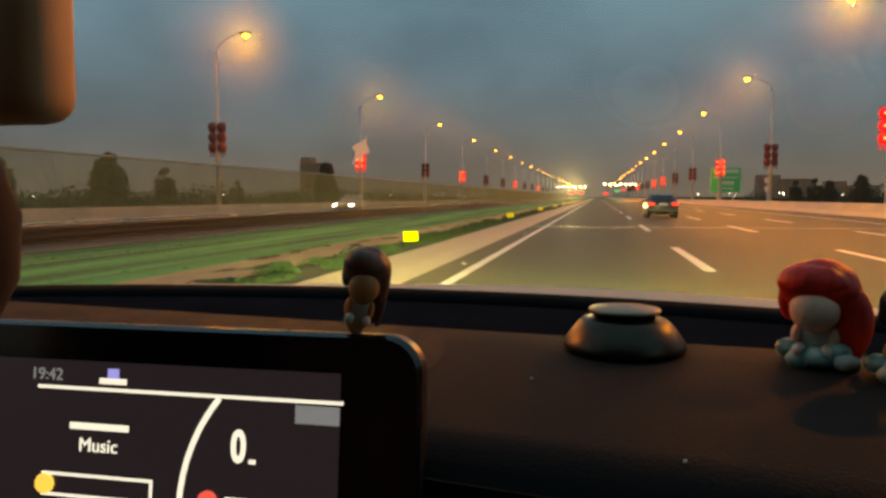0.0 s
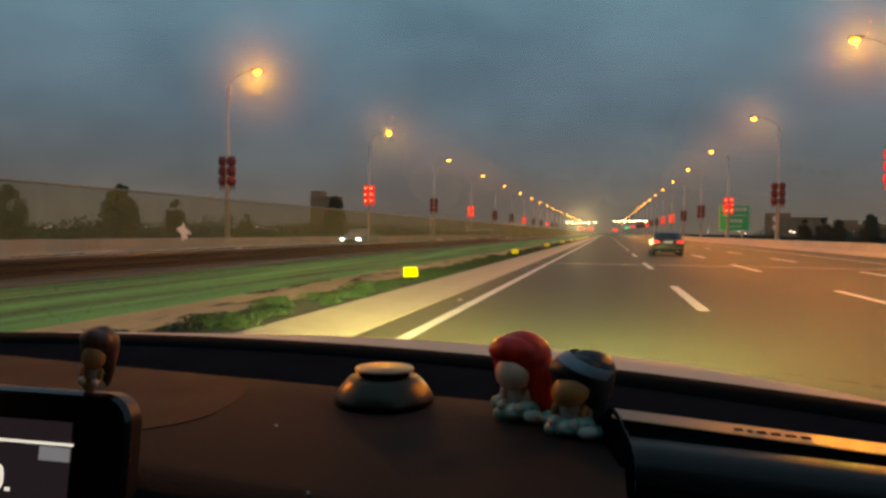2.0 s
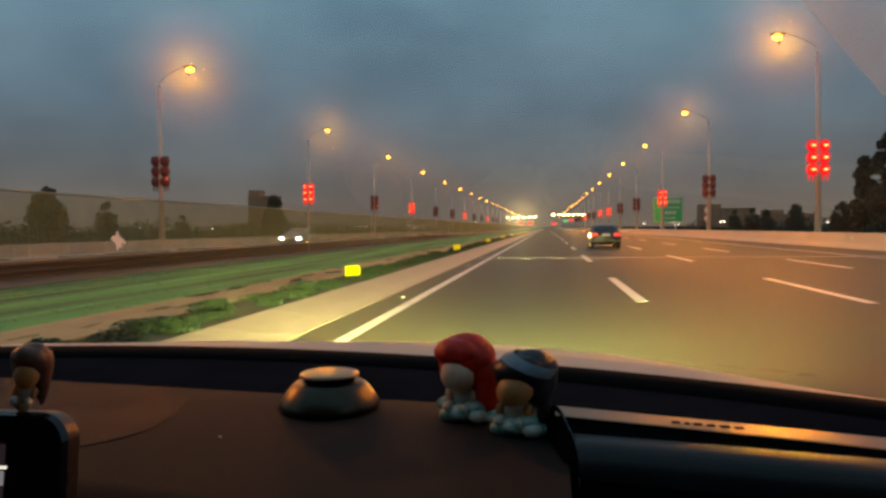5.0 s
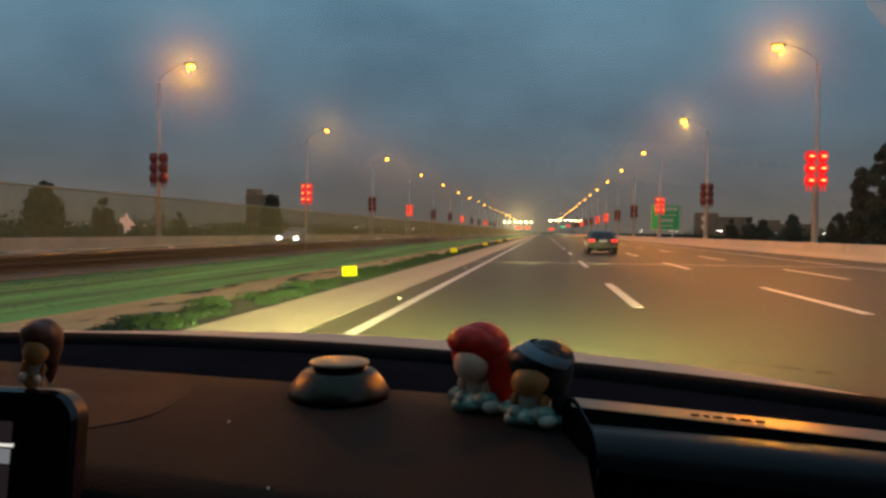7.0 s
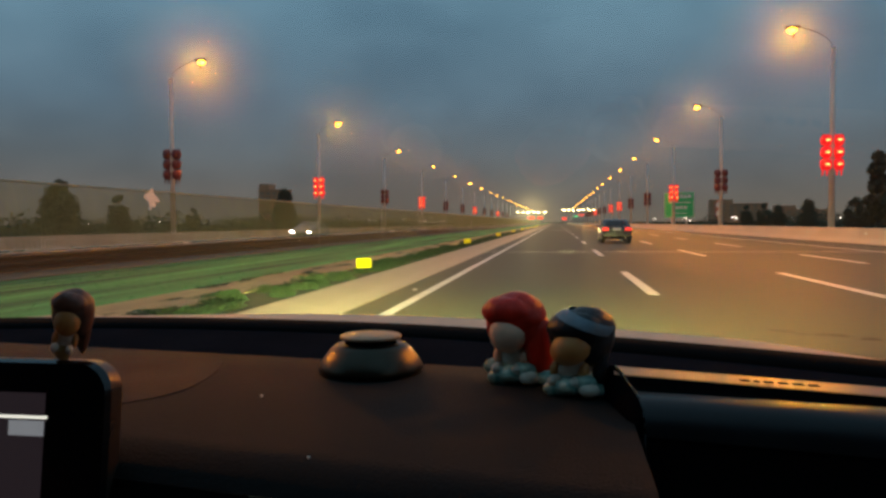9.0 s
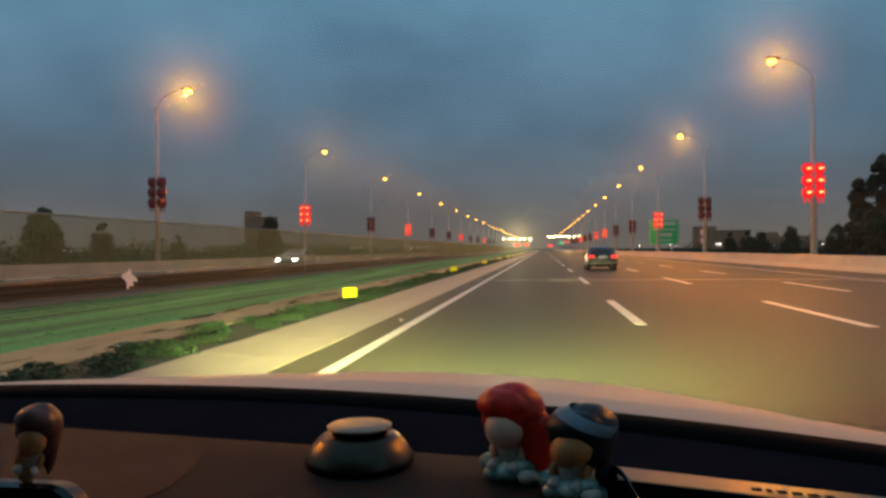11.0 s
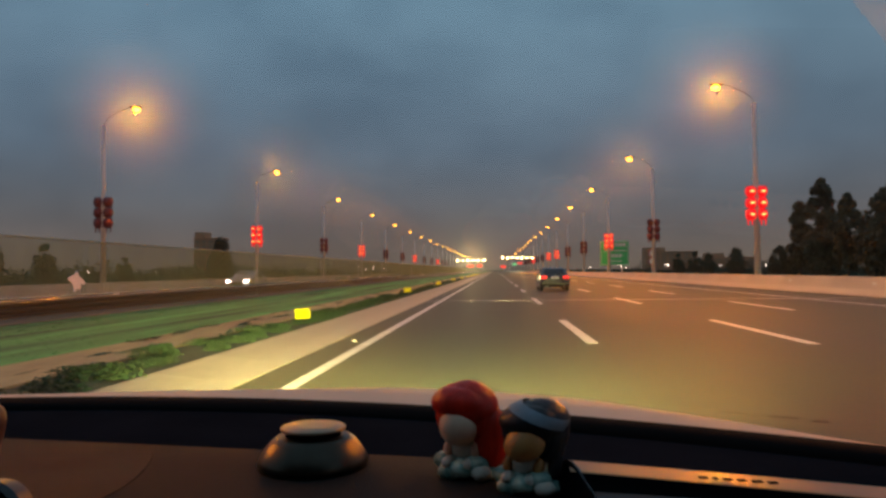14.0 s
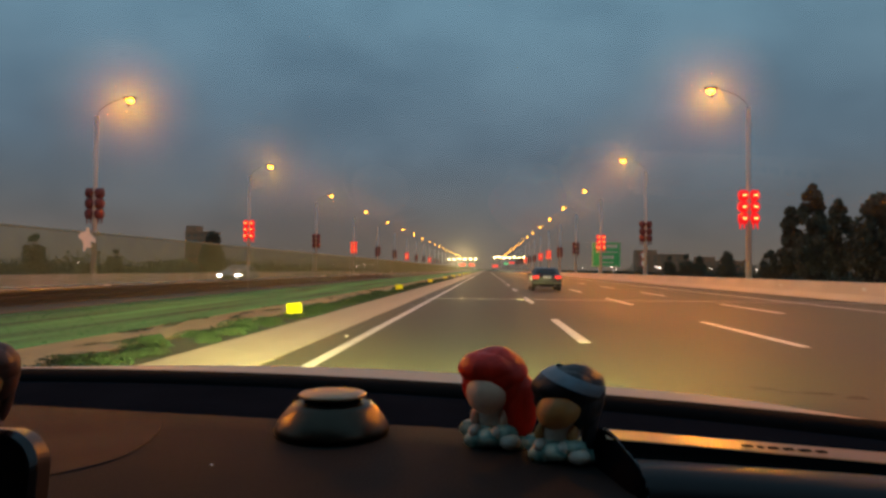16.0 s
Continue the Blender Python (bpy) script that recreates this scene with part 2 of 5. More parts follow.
M_GOLD_CLOTH = mat("doll_gold_cloth", (0.36, 0.22, 0.08), 0.5, var=0.2, scale=90)
M_ORNAMENT = mat("tan_wooden_charm", (0.60, 0.33, 0.16), 0.55, var=0.2, scale=25, stretch=(1, 1, 0.2))
M_MIRROR_SHELL = mat("mirror_shell", (0.030, 0.017, 0.011), 0.5, spec=0.3, var=0.15, scale=20)
M_TASSEL = mat("dark_tassel", (0.035, 0.018, 0.012), 0.9, var=0.2, scale=60)

# windscreen: clear glass with a scatter mix for dust and lens glow, which adds lamp halos
M_SCREEN_GLASS = bpy.data.materials.new("dust_halo_windscreen")
M_SCREEN_GLASS.use_nodes = True
gn, gl = M_SCREEN_GLASS.node_tree.nodes, M_SCREEN_GLASS.node_tree.links
gn.remove(gn["Principled BSDF"])
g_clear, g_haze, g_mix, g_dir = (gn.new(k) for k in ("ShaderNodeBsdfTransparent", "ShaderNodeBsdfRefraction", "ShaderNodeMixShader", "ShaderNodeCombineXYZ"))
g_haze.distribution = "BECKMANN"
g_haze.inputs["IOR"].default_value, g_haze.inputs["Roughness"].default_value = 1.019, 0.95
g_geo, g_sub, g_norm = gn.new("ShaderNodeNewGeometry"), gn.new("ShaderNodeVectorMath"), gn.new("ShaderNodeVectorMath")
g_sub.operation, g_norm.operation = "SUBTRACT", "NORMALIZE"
# scatter normals aimed at the camera's average place, to look round from there
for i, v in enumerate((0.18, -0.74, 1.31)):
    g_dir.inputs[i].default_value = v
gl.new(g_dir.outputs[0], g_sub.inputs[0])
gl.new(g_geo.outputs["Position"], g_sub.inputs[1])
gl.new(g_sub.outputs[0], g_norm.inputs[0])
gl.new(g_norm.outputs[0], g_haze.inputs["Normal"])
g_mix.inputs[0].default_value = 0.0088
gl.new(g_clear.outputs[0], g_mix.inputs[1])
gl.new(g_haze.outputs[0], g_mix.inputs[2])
g_gloss, g_mix2 = gn.new("ShaderNodeBsdfGlossy"), gn.new("ShaderNodeMixShader")
g_gloss.inputs["Roughness"].default_value = 0.02
g_mix2.inputs[0].default_value = 0.07
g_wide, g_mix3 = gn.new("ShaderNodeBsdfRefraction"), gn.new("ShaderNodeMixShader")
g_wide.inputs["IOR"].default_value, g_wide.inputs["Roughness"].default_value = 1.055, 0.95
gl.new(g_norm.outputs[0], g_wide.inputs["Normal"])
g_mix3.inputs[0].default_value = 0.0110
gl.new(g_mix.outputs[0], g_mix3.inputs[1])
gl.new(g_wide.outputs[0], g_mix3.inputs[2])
gl.new(g_mix3.outputs[0], g_mix2.inputs[1])
gl.new(g_gloss.outputs[0], g_mix2.inputs[2])
gl.new(g_mix2.outputs[0], gn["Material Output"].inputs[0])

M_FILM = bpy.data.materials.new("static_film")
M_FILM.use_nodes = True
fn, fl = M_FILM.node_tree.nodes, M_FILM.node_tree.links
f_clear, f_mix = fn.new("ShaderNodeBsdfTransparent"), fn.new("ShaderNodeMixShader")
f_mix.inputs[0].default_value = 0.20
fn.remove(fn["Principled BSDF"])
f_milk = fn.new("ShaderNodeBsdfTranslucent")
f_milk.inputs["Color"].default_value = (0.80, 0.66, 0.52, 1)
fl.new(f_clear.outputs[0], f_mix.inputs[1])
fl.new(f_milk.outputs[0], f_mix.inputs[2])
fl.new(f_mix.outputs[0], fn["Material Output"].inputs[0])


M_SPLASH = bpy.data.materials.new("dried_splash")
M_SPLASH.use_nodes = True
fn, fl = M_SPLASH.node_tree.nodes, M_SPLASH.node_tree.links
f_clear, f_mix = fn.new("ShaderNodeBsdfTransparent"), fn.new("ShaderNodeMixShader")
fn.remove(fn["Principled BSDF"])
f_milk, f_noise, f_ramp = fn.new("ShaderNodeBsdfTranslucent"), fn.new("ShaderNodeTexNoise"), fn.new("ShaderNodeValToRGB")
f_milk.inputs["Color"].default_value = (0.88, 0.76, 0.66, 1)
f_noise.inputs["Scale"].default_value = 140.0
f_ramp.color_ramp.elements[0].position, f_ramp.color_ramp.elements[0].color = 0.30, (0.45, 0.45, 0.45, 1)
f_ramp.color_ramp.elements[1].position, f_ramp.color_ramp.elements[1].color = 0.55, (0.95, 0.95, 0.95, 1)
fl.new(f_noise.outputs[0], f_ramp.inputs[0])
fl.new(f_ramp.outputs[0], f_mix.inputs[0])
fl.new(f_clear.outputs[0], f_mix.inputs[1])
fl.new(f_milk.outputs[0], f_mix.inputs[2])
fl.new(f_mix.outputs[0], fn["Material Output"].inputs[0])


M_DIRT = bpy.data.materials.new("glass_dirt")
M_DIRT.use_nodes = True
fn, fl = M_DIRT.node_tree.nodes, M_DIRT.node_tree.links
f_clear, f_mix, f_noise = fn.new("ShaderNodeBsdfTransparent"), fn.new("ShaderNodeMixShader"), fn.new("ShaderNodeTexNoise")
f_body = fn["Principled BSDF"]
f_body.inputs["Base Color"].default_value, f_body.inputs["Roughness"].default_value = (0.10, 0.07, 0.04, 1), 0.95
f_noise.inputs["Scale"].default_value = 160.0
f_ramp = fn.new("ShaderNodeValToRGB")
f_ramp.color_ramp.elements[0].position, f_ramp.color_ramp.elements[0].color = 0.35, (0.0, 0.0, 0.0, 1)
f_ramp.color_ramp.elements[1].position, f_ramp.color_ramp.elements[1].color = 0.75, (0.55, 0.55, 0.55, 1)
fl.new(f_noise.outputs[0], f_ramp.inputs[0])
fl.new(f_ramp.outputs[0], f_mix.inputs[0])
fl.new(f_clear.outputs[0], f_mix.inputs[1])
fl.new(f_body.outputs[0], f_mix.inputs[2])
fl.new(f_mix.outputs[0], fn["Material Output"].inputs[0])


# ---- mesh helpers ----
def finish(name, bm, material, smooth=False):
    me = bpy.data.meshes.new(name)
    bmesh.ops.recalc_face_normals(bm, faces=bm.faces)
    bm.to_mesh(me)
    bm.free()
    for m in (material if isinstance(material, (list, tuple)) else [material]):
        me.materials.append(m)
    if smooth:
        for poly in me.polygons:
            poly.use_smooth = True
    return me


def part(name, bm, material, parent, label="", smooth=False):
    ob = new(name, finish(name, bm, material, smooth))
    ob.parent = parent
    if label:
        tagged(ob, label)
    return ob


def thing(name, label, category, group="", kind="", at=None):
    ob = new(name)
    if at is not None:
        ob.matrix_world = at
    return tagged(ob, label, category, group, kind)


def solid(name, bm, material, label, category, group="", kind="", smooth=False):
    return tagged(new(name, finish(name, bm, material, smooth)), label, category, group, kind)


def box(bm, x0, x1, y0, y1, z0, z1, bevel=0.0, seg=2, m=None):
    r = bmesh.ops.create_cube(bm, size=1.0, matrix=Matrix.LocRotScale(((x0 + x1) / 2, (y0 + y1) / 2, (z0 + z1) / 2), None, (abs(x1 - x0), abs(y1 - y0), abs(z1 - z0))))
    vs = r["verts"]
    if m is not None:
        bmesh.ops.transform(bm, matrix=m, verts=vs)
    if bevel:
        es = {e for v in vs for e in v.link_edges}
        bmesh.ops.bevel(bm, geom=list(es), offset=bevel, segments=seg, affect="EDGES", profile=0.5)
    return bm


def tube(bm, a, b, r0, r1=None, seg=12):
    a, b = Vector(a), Vector(b)
    d = b - a
    m = Matrix.Translation((a + b) / 2) @ d.to_track_quat("Z", "Y").to_matrix().to_4x4()
    bmesh.ops.create_cone(bm, cap_ends=True, segments=seg, radius1=r0, radius2=r0 if r1 is None else r1, depth=d.length, matrix=m)
    return bm


def ball(bm, c, r, u=16, v=10, slot=0):
    m = Matrix.LocRotScale(c, None, r if hasattr(r, "__len__") else (r, r, r))
    res = bmesh.ops.create_uvsphere(bm, u_segments=u, v_segments=v, radius=1.0, matrix=m)
    for f in {f for w in res["verts"] for f in w.link_faces}:
        f.material_index = slot
    return res["verts"]


def lathe(bm, profile, seg=40, c=(0, 0)):
    rings = []
    for r, z in profile:
        rings.append([bm.verts.new((c[0] + r * math.cos(2 * math.pi * i / seg), c[1] + r * math.sin(2 * math.pi * i / seg), z)) for i in range(seg)])
    for a, b in zip(rings, rings[1:]):
        for i in range(seg):
            bm.faces.new((a[i], a[(i + 1) % seg], b[(i + 1) % seg], b[i]))
    bm.faces.new(rings[0][::-1])
    bm.faces.new(rings[-1])
    return bm


def prism(bm, outline, y0, y1):
    """A side outline of (y, z) kept as x; extruded between x = y0 and x = y1."""
    a = [bm.verts.new((y0, p[0], p[1])) for p in outline]
    b = [bm.verts.new((y1, p[0], p[1])) for p in outline]
    n = len(outline)
    for i in range(n):
        bm.faces.new((a[i], a[(i + 1) % n], b[(i + 1) % n], b[i]))
    bm.faces.new(a[::-1])
    bm.faces.new(b)
    return bm


def strip_sheet(bm, rows):
    """A quad sheet through rows of points."""
    vs = [[bm.verts.new(p) for p in r] for r in rows]
    for a, b in zip(vs, vs[1:]):
        for i in range(len(a) - 1):
            bm.faces.new((a[i], a[i + 1], b[i + 1], b[i]))
    return vs


def along_road(bm, section, y0, y1, step=None, closed=True):
    """A cross-section of (x, z) drawn out along the road."""
    a = [bm.verts.new((p[0], y0, p[1])) for p in section]
    b = [bm.verts.new((p[0], y1, p[1])) for p in section]
    n = len(section)
    for i in range(n if closed else n - 1):
        bm.faces.new((a[i], a[(i + 1) % n], b[(i + 1) % n], b[i]))
    if closed:
        bm.faces.new(a[::-1])
        bm.faces.new(b)
    return bm


# ---- the road ----
Y0, Y1 = -60.0, 1100.0
X_LEFT, X_D1, X_D2, X_D3, X_RIGHT = -2.15, 1.87, 5.55, 9.20, 12.95
X_KERB_IN, X_KERB_OUT, X_BARRIER = -2.80, -4.02, 16.2
X_BED, X_SAND, X_LAWN = -5.2, -6.35, -11.6
X_FAR_KERB, X_FAR_BARRIER = -13.6, -23.2

bm = bmesh.new()
strip_sheet(bm, [[(x, y, -0.03) for x in (-4000, -23.6, 16.6, 4000)] for y in (-4000, Y0, Y1, 4000)])
solid("ground", bm, M_FIELD, "dark flat fields beside the motorway at dusk", "ground", kind="structure")
bm = bmesh.new()
along_road(bm, [(X_KERB_IN, -0.3), (X_KERB_IN, 0.0), (X_BARRIER, 0.0), (X_BARRIER, -0.3)], Y0, Y1)
road = solid("road", bm, M_ASPHALT, "worn grey asphalt carriageway with four lanes", "road", kind="structure")
bm = bmesh.new()
along_road(bm, [(X_FAR_BARRIER, -0.3), (X_FAR_BARRIER, 0.0), (X_FAR_KERB, 0.0), (X_FAR_KERB, -0.3)], Y0, Y1)
far_road = solid("road", bm, M_ASPHALT, "asphalt carriageway for the oncoming traffic", "road", kind="structure")
bm = bmesh.new()
along_road(bm, [(X_KERB_OUT, -0.3), (X_KERB_OUT, 0.06), (X_BED, 0.05), (X_BED, -0.3)], Y0, Y1)
solid("median_bed", bm, M_SOIL, "dark bare soil bed along the kerb", "median", kind="structure")
bm = bmesh.new()
along_road(bm, [(X_BED, -0.3), (X_BED, 0.075), (X_SAND, 0.10), (X_SAND, -0.3)], Y0, Y1)
solid("median_kerb", bm, M_SAND, "pale sandy concrete strip inside the median", "kerb", kind="structure")
bm = bmesh.new()
along_road(bm, [(X_SAND, -0.3), (X_SAND, 0.06), (-8.9, 0.17), (X_LAWN, 0.06), (X_LAWN, -0.3)], Y0, Y1)
solid("median_lawn", bm, M_GRASS, "green mown median lawn between the carriageways", "lawn", kind="structure")
bm = bmesh.new()
along_road(bm, [(X_LAWN, -0.3), (X_LAWN, 0.09), (-13.3, 0.10), (-13.6, 0.09), (-13.6, -0.3)], Y0, Y1)
solid("kerb", bm, M_VERGE, "grey paved verge and kerb of the opposite carriageway", "kerb", kind="structure")

KERB = [(X_KERB_IN, -0.3), (X_KERB_IN, 0.006), (-3.30, 0.012), (-3.68, 0.050), (X_KERB_OUT, 0.085), (X_KERB_OUT, -0.3)]
# kerb stones beside the fast lane: gutter slab and raised stone
kerb = thing("kerb", "pale concrete kerb and gutter along the median", "kerb", kind="structure")
bm = bmesh.new()
along_road(bm, KERB, 120, Y1)
part("kerb_run", bm, M_CONCRETE, kerb)
bm = bmesh.new()
along_road(bm, KERB, 0.005, 1.995)
stone = part("kerb_stone", bm, M_CONCRETE, kerb)
stone.location.y = -60
for i in range(1, 90):
    s = new("kerb_stone", stone.data)
    s.parent, s.location.y = kerb, -60 + 2 * i

# lane paint
bm = bmesh.new()
along_road(bm, [(X_LEFT - 0.09, 0.004), (X_LEFT + 0.09, 0.004)], Y0, Y1, closed=False)
part("edge_line", bm, M_PAINT, road)
bm = bmesh.new()
along_road(bm, [(X_RIGHT - 0.09, 0.004), (X_RIGHT + 0.09, 0.004)], Y0, Y1, closed=False)
part("edge_line", bm, M_PAINT, road)
bm = bmesh.new()
along_road(bm, [(X_FAR_KERB - 0.7, 0.004), (X_FAR_KERB - 0.55, 0.004)], Y0, Y1, closed=False)
part("edge_line", bm, M_PAINT, far_road)
bm = bmesh.new()
box(bm, -0.10, 0.10, 0, 6.0, 0.001, 0.005)
dash_me = finish("lane_dash", bm, M_PAINT)
for lx, start in ((X_D1, 12.4), (X_D2, 12.2), (X_D3, 22.5)):
    for k in range(-4, 24):
        d = new("lane_dash", dash_me)
        d.parent, d.location = road, (lx, start + 15 * k, 0.002)
for lx in (-16.9, -20.1):
    for k in range(0, 14):
        d = new("lane_dash", dash_me)
        d.parent, d.location = far_road, (lx, 6 + 15 * k, 0.002)

# joints across the bridge deck
bm = bmesh.new()
box(bm, X_KERB_IN, X_BARRIER, -0.12, 0.12, 0.001, 0.006)
joint_me = finish("expansion_joint", bm, mat("joint_steel", (0.50, 0.47, 0.41), 0.35, 0.4, var=0.2, scale=3))
for y in (31.0, 112.0):
    j = new("expansion_joint", joint_me)
    j.parent, j.location.y = road, y

# road studs along the left line
bm = bmesh.new()
box(bm, -0.04, 0.04, -0.025, 0.025, 0.0, 0.010, 0.004)
stud_me = finish("road_stud", bm, M_STUD)
for k in range(14):
    tagged(new("road_stud", stud_me), "small white reflective road stud beside the edge line", "road stud", "road studs").location = (X_LEFT - 0.32, 13.0 + 12 * k, 0.0)

# dark strip that paints the shade at the foot of the parapet
bm = bmesh.new()
along_road(bm, [(X_BARRIER - 0.42, 0.003), (X_BARRIER - 0.002, 0.006)], Y0, Y1, closed=False)
part("gutter", bm, mat("parapet_foot_shade", (0.026, 0.022, 0.016), 0.9, var=0.3, scale=0.6, fine=14, stretch=(1, 0.1, 1)), road, "dark strip that paints the parapet's shade along the gutter")

# parapets
for x, sgn, top, lab in ((X_BARRIER, 1, 0.86, "pale concrete parapet along the hard shoulder"), (X_FAR_BARRIER, -1, 0.78, "pale concrete parapet of the opposite carriageway")):
    bm = bmesh.new()
    prof = [(x, -0.3), (x, 0.05), (x + sgn * 0.10, 0.30), (x + sgn * 0.16, top), (x + sgn * 0.36, top), (x + sgn * 0.42, -0.3)]
    along_road(bm, prof, 150, Y1)
    par = thing("parapet", lab, "parapet", kind="structure")
    part("parapet_run", bm, M_PARAPET, par)
    bm = bmesh.new()
    along_road(bm, prof, 0.01, 5.99)
    seg0 = part("parapet_segment", bm, M_PARAPET, par)
    seg0.location.y = -60
    for k in range(1, 35):
        s = new("parapet_segment", seg0.data)
        s.parent, s.location.y = par, -60 + 6 * k
bm = bmesh.new()
box(bm, -0.02, 0.02, -0.16, 0.16, -0.06, 0.06, 0.01)
refl_me = finish("parapet_reflector", bm, M_STUD)
for k in range(12):
    tagged(new("parapet_reflector", refl_me), "white reflector fixed to the concrete parapet", "reflector", "parapet reflectors").location = (X_BARRIER + 0.10, 14.0 + 9 * k, 0.56)

# anti-glare fence above the guardrail: rails, posts and fine upright slats
FX, FTOP, FLOW = -12.92, 2.36, 0.64
fence = thing("anti_glare_fence", "olive see-through anti-glare fence along the edge of the median", "fence", kind="structure")
bm = bmesh.new()
tube(bm, (FX, Y0, FTOP), (FX, Y1, FTOP), 0.026, seg=10)
part("top_rail", bm, M_FENCE_RAIL, fence, "dull metal top rail")
bm = bmesh.new()
tube(bm, (FX, Y0, FLOW - 0.01), (FX, Y1, FLOW - 0.01), 0.030, seg=10)
part("bottom_rail", bm, M_RAIL, fence)
bm = bmesh.new()
box(bm, -0.016, 0.016, -0.02, 0.02, 0.0, FTOP)
post_me = finish("post", bm, M_GALV)
for k in range(24):
    o = new("post", post_me)
    o.parent, o.location = fence, (FX, 39.0 + 15 * k, 0.05)
verts, faces = [], []
yy = 0.0
while yy < 640:
    i = len(verts)
    verts += [(FX - 0.0010, yy, FLOW), (FX + 0.0010, yy + 0.0130, FLOW), (FX + 0.0010, yy + 0.0130, FTOP), (FX - 0.0010, yy, FTOP)]
    faces.append((i, i + 1, i + 2, i + 3))
    yy += 0.03
me = bpy.data.meshes.new("slats")
me.from_pydata(verts, [], faces)
me.materials.append(M_MESHFENCE)
slats = new("slats", me)
slats.parent = fence
tagged(slats, kind="stuff")


# three-wave guardrail along the opposite carriageway
rail = thing("guardrail", "dark steel W-beam guardrail along the opposite carriageway", "guardrail", kind="structure")
bm = bmesh.new()
along_road(bm, [(-12.95, 0.12), (-12.87, 0.15), (-12.87, 0.20), (-12.95, 0.24), (-12.95, 0.27), (-12.87, 0.31), (-12.87, 0.37), (-12.95, 0.41), (-12.95, 0.44), (-12.87, 0.48), (-12.87, 0.53), (-12.95, 0.58), (-12.965, 0.58), (-12.965, 0.12)], Y0, Y1)
part("beam", bm, M_GUARD, rail)
bm = bmesh.new()
tube(bm, (-13.02, 0, 0.05), (-13.02, 0, 0.57), 0.055, seg=8)
gpost = finish("guard_post", bm, M_GUARD)
for k in range(60):
    o = new("guard_post", gpost)
    o.parent, o.location.y = rail, 4.0 * k


# ---- planting on the median ----
def leaf_cloud(count, place, size, rnd):
    verts, faces = [], []
    for _ in range(count):
        c = Vector(place(rnd))
        s = size * rnd.uniform(0.6, 1.4)
        q = Euler((rnd.uniform(0, 6.28), rnd.uniform(0, 6.28), rnd.uniform(0, 6.28))).to_matrix()
        i = len(verts)
        for u, v in ((-1, 0), (0, -0.5), (1, 0), (0, 0.5)):
            verts.append(tuple(c + q @ Vector((u * s, v * s, 0.12 * s * abs(u)))))
        faces.append((i, i + 1, i + 2, i + 3))
    return verts, faces


def cloud_mesh(name, clouds, material):
    verts, faces = [], []
    for v, f in clouds:
        k = len(verts)
        verts += v
        faces += [tuple(i + k for i in q) for q in f]
    me = bpy.data.meshes.new(name)
    me.from_pydata(verts, [], faces)
    me.materials.append(material)
    return me


def shrub_mesh(seed):
    rnd = random.Random(seed)

    def place(r):
        a, h = r.uniform(0, 6.28), r.random()
        rad = (0.30 - 0.16 * h) * math.sqrt(r.random()) * (1 + 0.25 * math.sin(3 * a + seed))
        return (rad * math.cos(a), 1.5 * rad * math.sin(a), 0.04 + 0.46 * h)
    return cloud_mesh("foliage", [leaf_cloud(420, place, 0.045, rnd)], M_LEAF_HEDGE)


shrub_meshes = [shrub_mesh(s) for s in range(3)]
rnd = random.Random(5)
for k in range(230):
    s = tagged(new("median_shrub", shrub_meshes[k % 3]), "low green shrub planted in the median bed", "shrub", "median shrubs")
    sc = rnd.uniform(0.5, 0.9)
    y = 5.0 + 0.42 * k + rnd.uniform(-0.2, 0.2)
    if 15.6 < y % 21.5 < 17.2:
        sc *= 0.6
    s.matrix_world = Matrix.LocRotScale((-4.58 + rnd.uniform(-0.36, 0.30), y, 0.045), Euler((0, 0, rnd.uniform(0, 6))), (sc * 1.1, sc * 1.3, sc * rnd.uniform(0.28, 0.50)))
for k in range(60):
    s = tagged(new("grass_clump", shrub_meshes[k % 3]), "flat green clump of grass on the sandy strip", "grass clump", "sand strip clumps")
    sc = rnd.uniform(0.35, 0.8)
    s.matrix_world = Matrix.LocRotScale((rnd.uniform(X_SAND, X_BED - 0.2), 6.0 + 1.3 * k + rnd.uniform(-0.6, 0.6), 0.06), Euler((0, 0, rnd.uniform(-0.3, 0.3))), (sc * 0.9, sc * 3.0, sc * 0.16))

# grass tufts over the lawn
verts, faces = [], []
rnd = random.Random(8)
for _ in range(26000):
    x = rnd.uniform(X_LAWN + 0.08, X_SAND - 0.08)
    y = 4 + 70 * rnd.random() ** 1.6
    zb = 0.05 + 0.11 * (1 - abs(x + 8.9) / (2.55 if x > -8.9 else 2.7))
    a, h, w = rnd.uniform(0, 6.28), rnd.uniform(0.008, 0.026), rnd.uniform(0.02, 0.05)
    lean = rnd.choice((-1, 1)) * rnd.uniform(0.04, 0.09)
    i = len(verts)
    verts += [(x - w * math.cos(a), y - w * math.sin(a), zb), (x + w * math.cos(a), y + w * math.sin(a), zb), (x + lean, y + lean, zb + h)]
    faces.append((i, i + 1, i + 2))
me = bpy.data.meshes.new("lawn_grass")
me.from_pydata(verts, [], faces)
me.materials.append(M_GRASS)
tagged(new("lawn_grass", me), "short grass blades on the median lawn", "grass", kind="stuff")


# yellow delineator boards
def delineator():
    t = thing("delineator_board", "bright yellow reflective board on a short post in the median", "delineator", "median delineators")
    bm = bmesh.new()
    box(bm, -0.012, 0.012, 0.0, 0.02, -0.36, 0.10)
    part("post", bm, M_TRIM_STEEL, t)
    bm = bmesh.new()
    box(bm, -0.20, 0.20, -0.025, -0.003, -0.125, 0.125, 0.008)
    part("board", bm, M_YELLOW, t, "yellow reflective board")
    return t


d0 = delineator()
d0.matrix_world = pose(-4.52, 17.0, 0.29, 0, -4, -10)
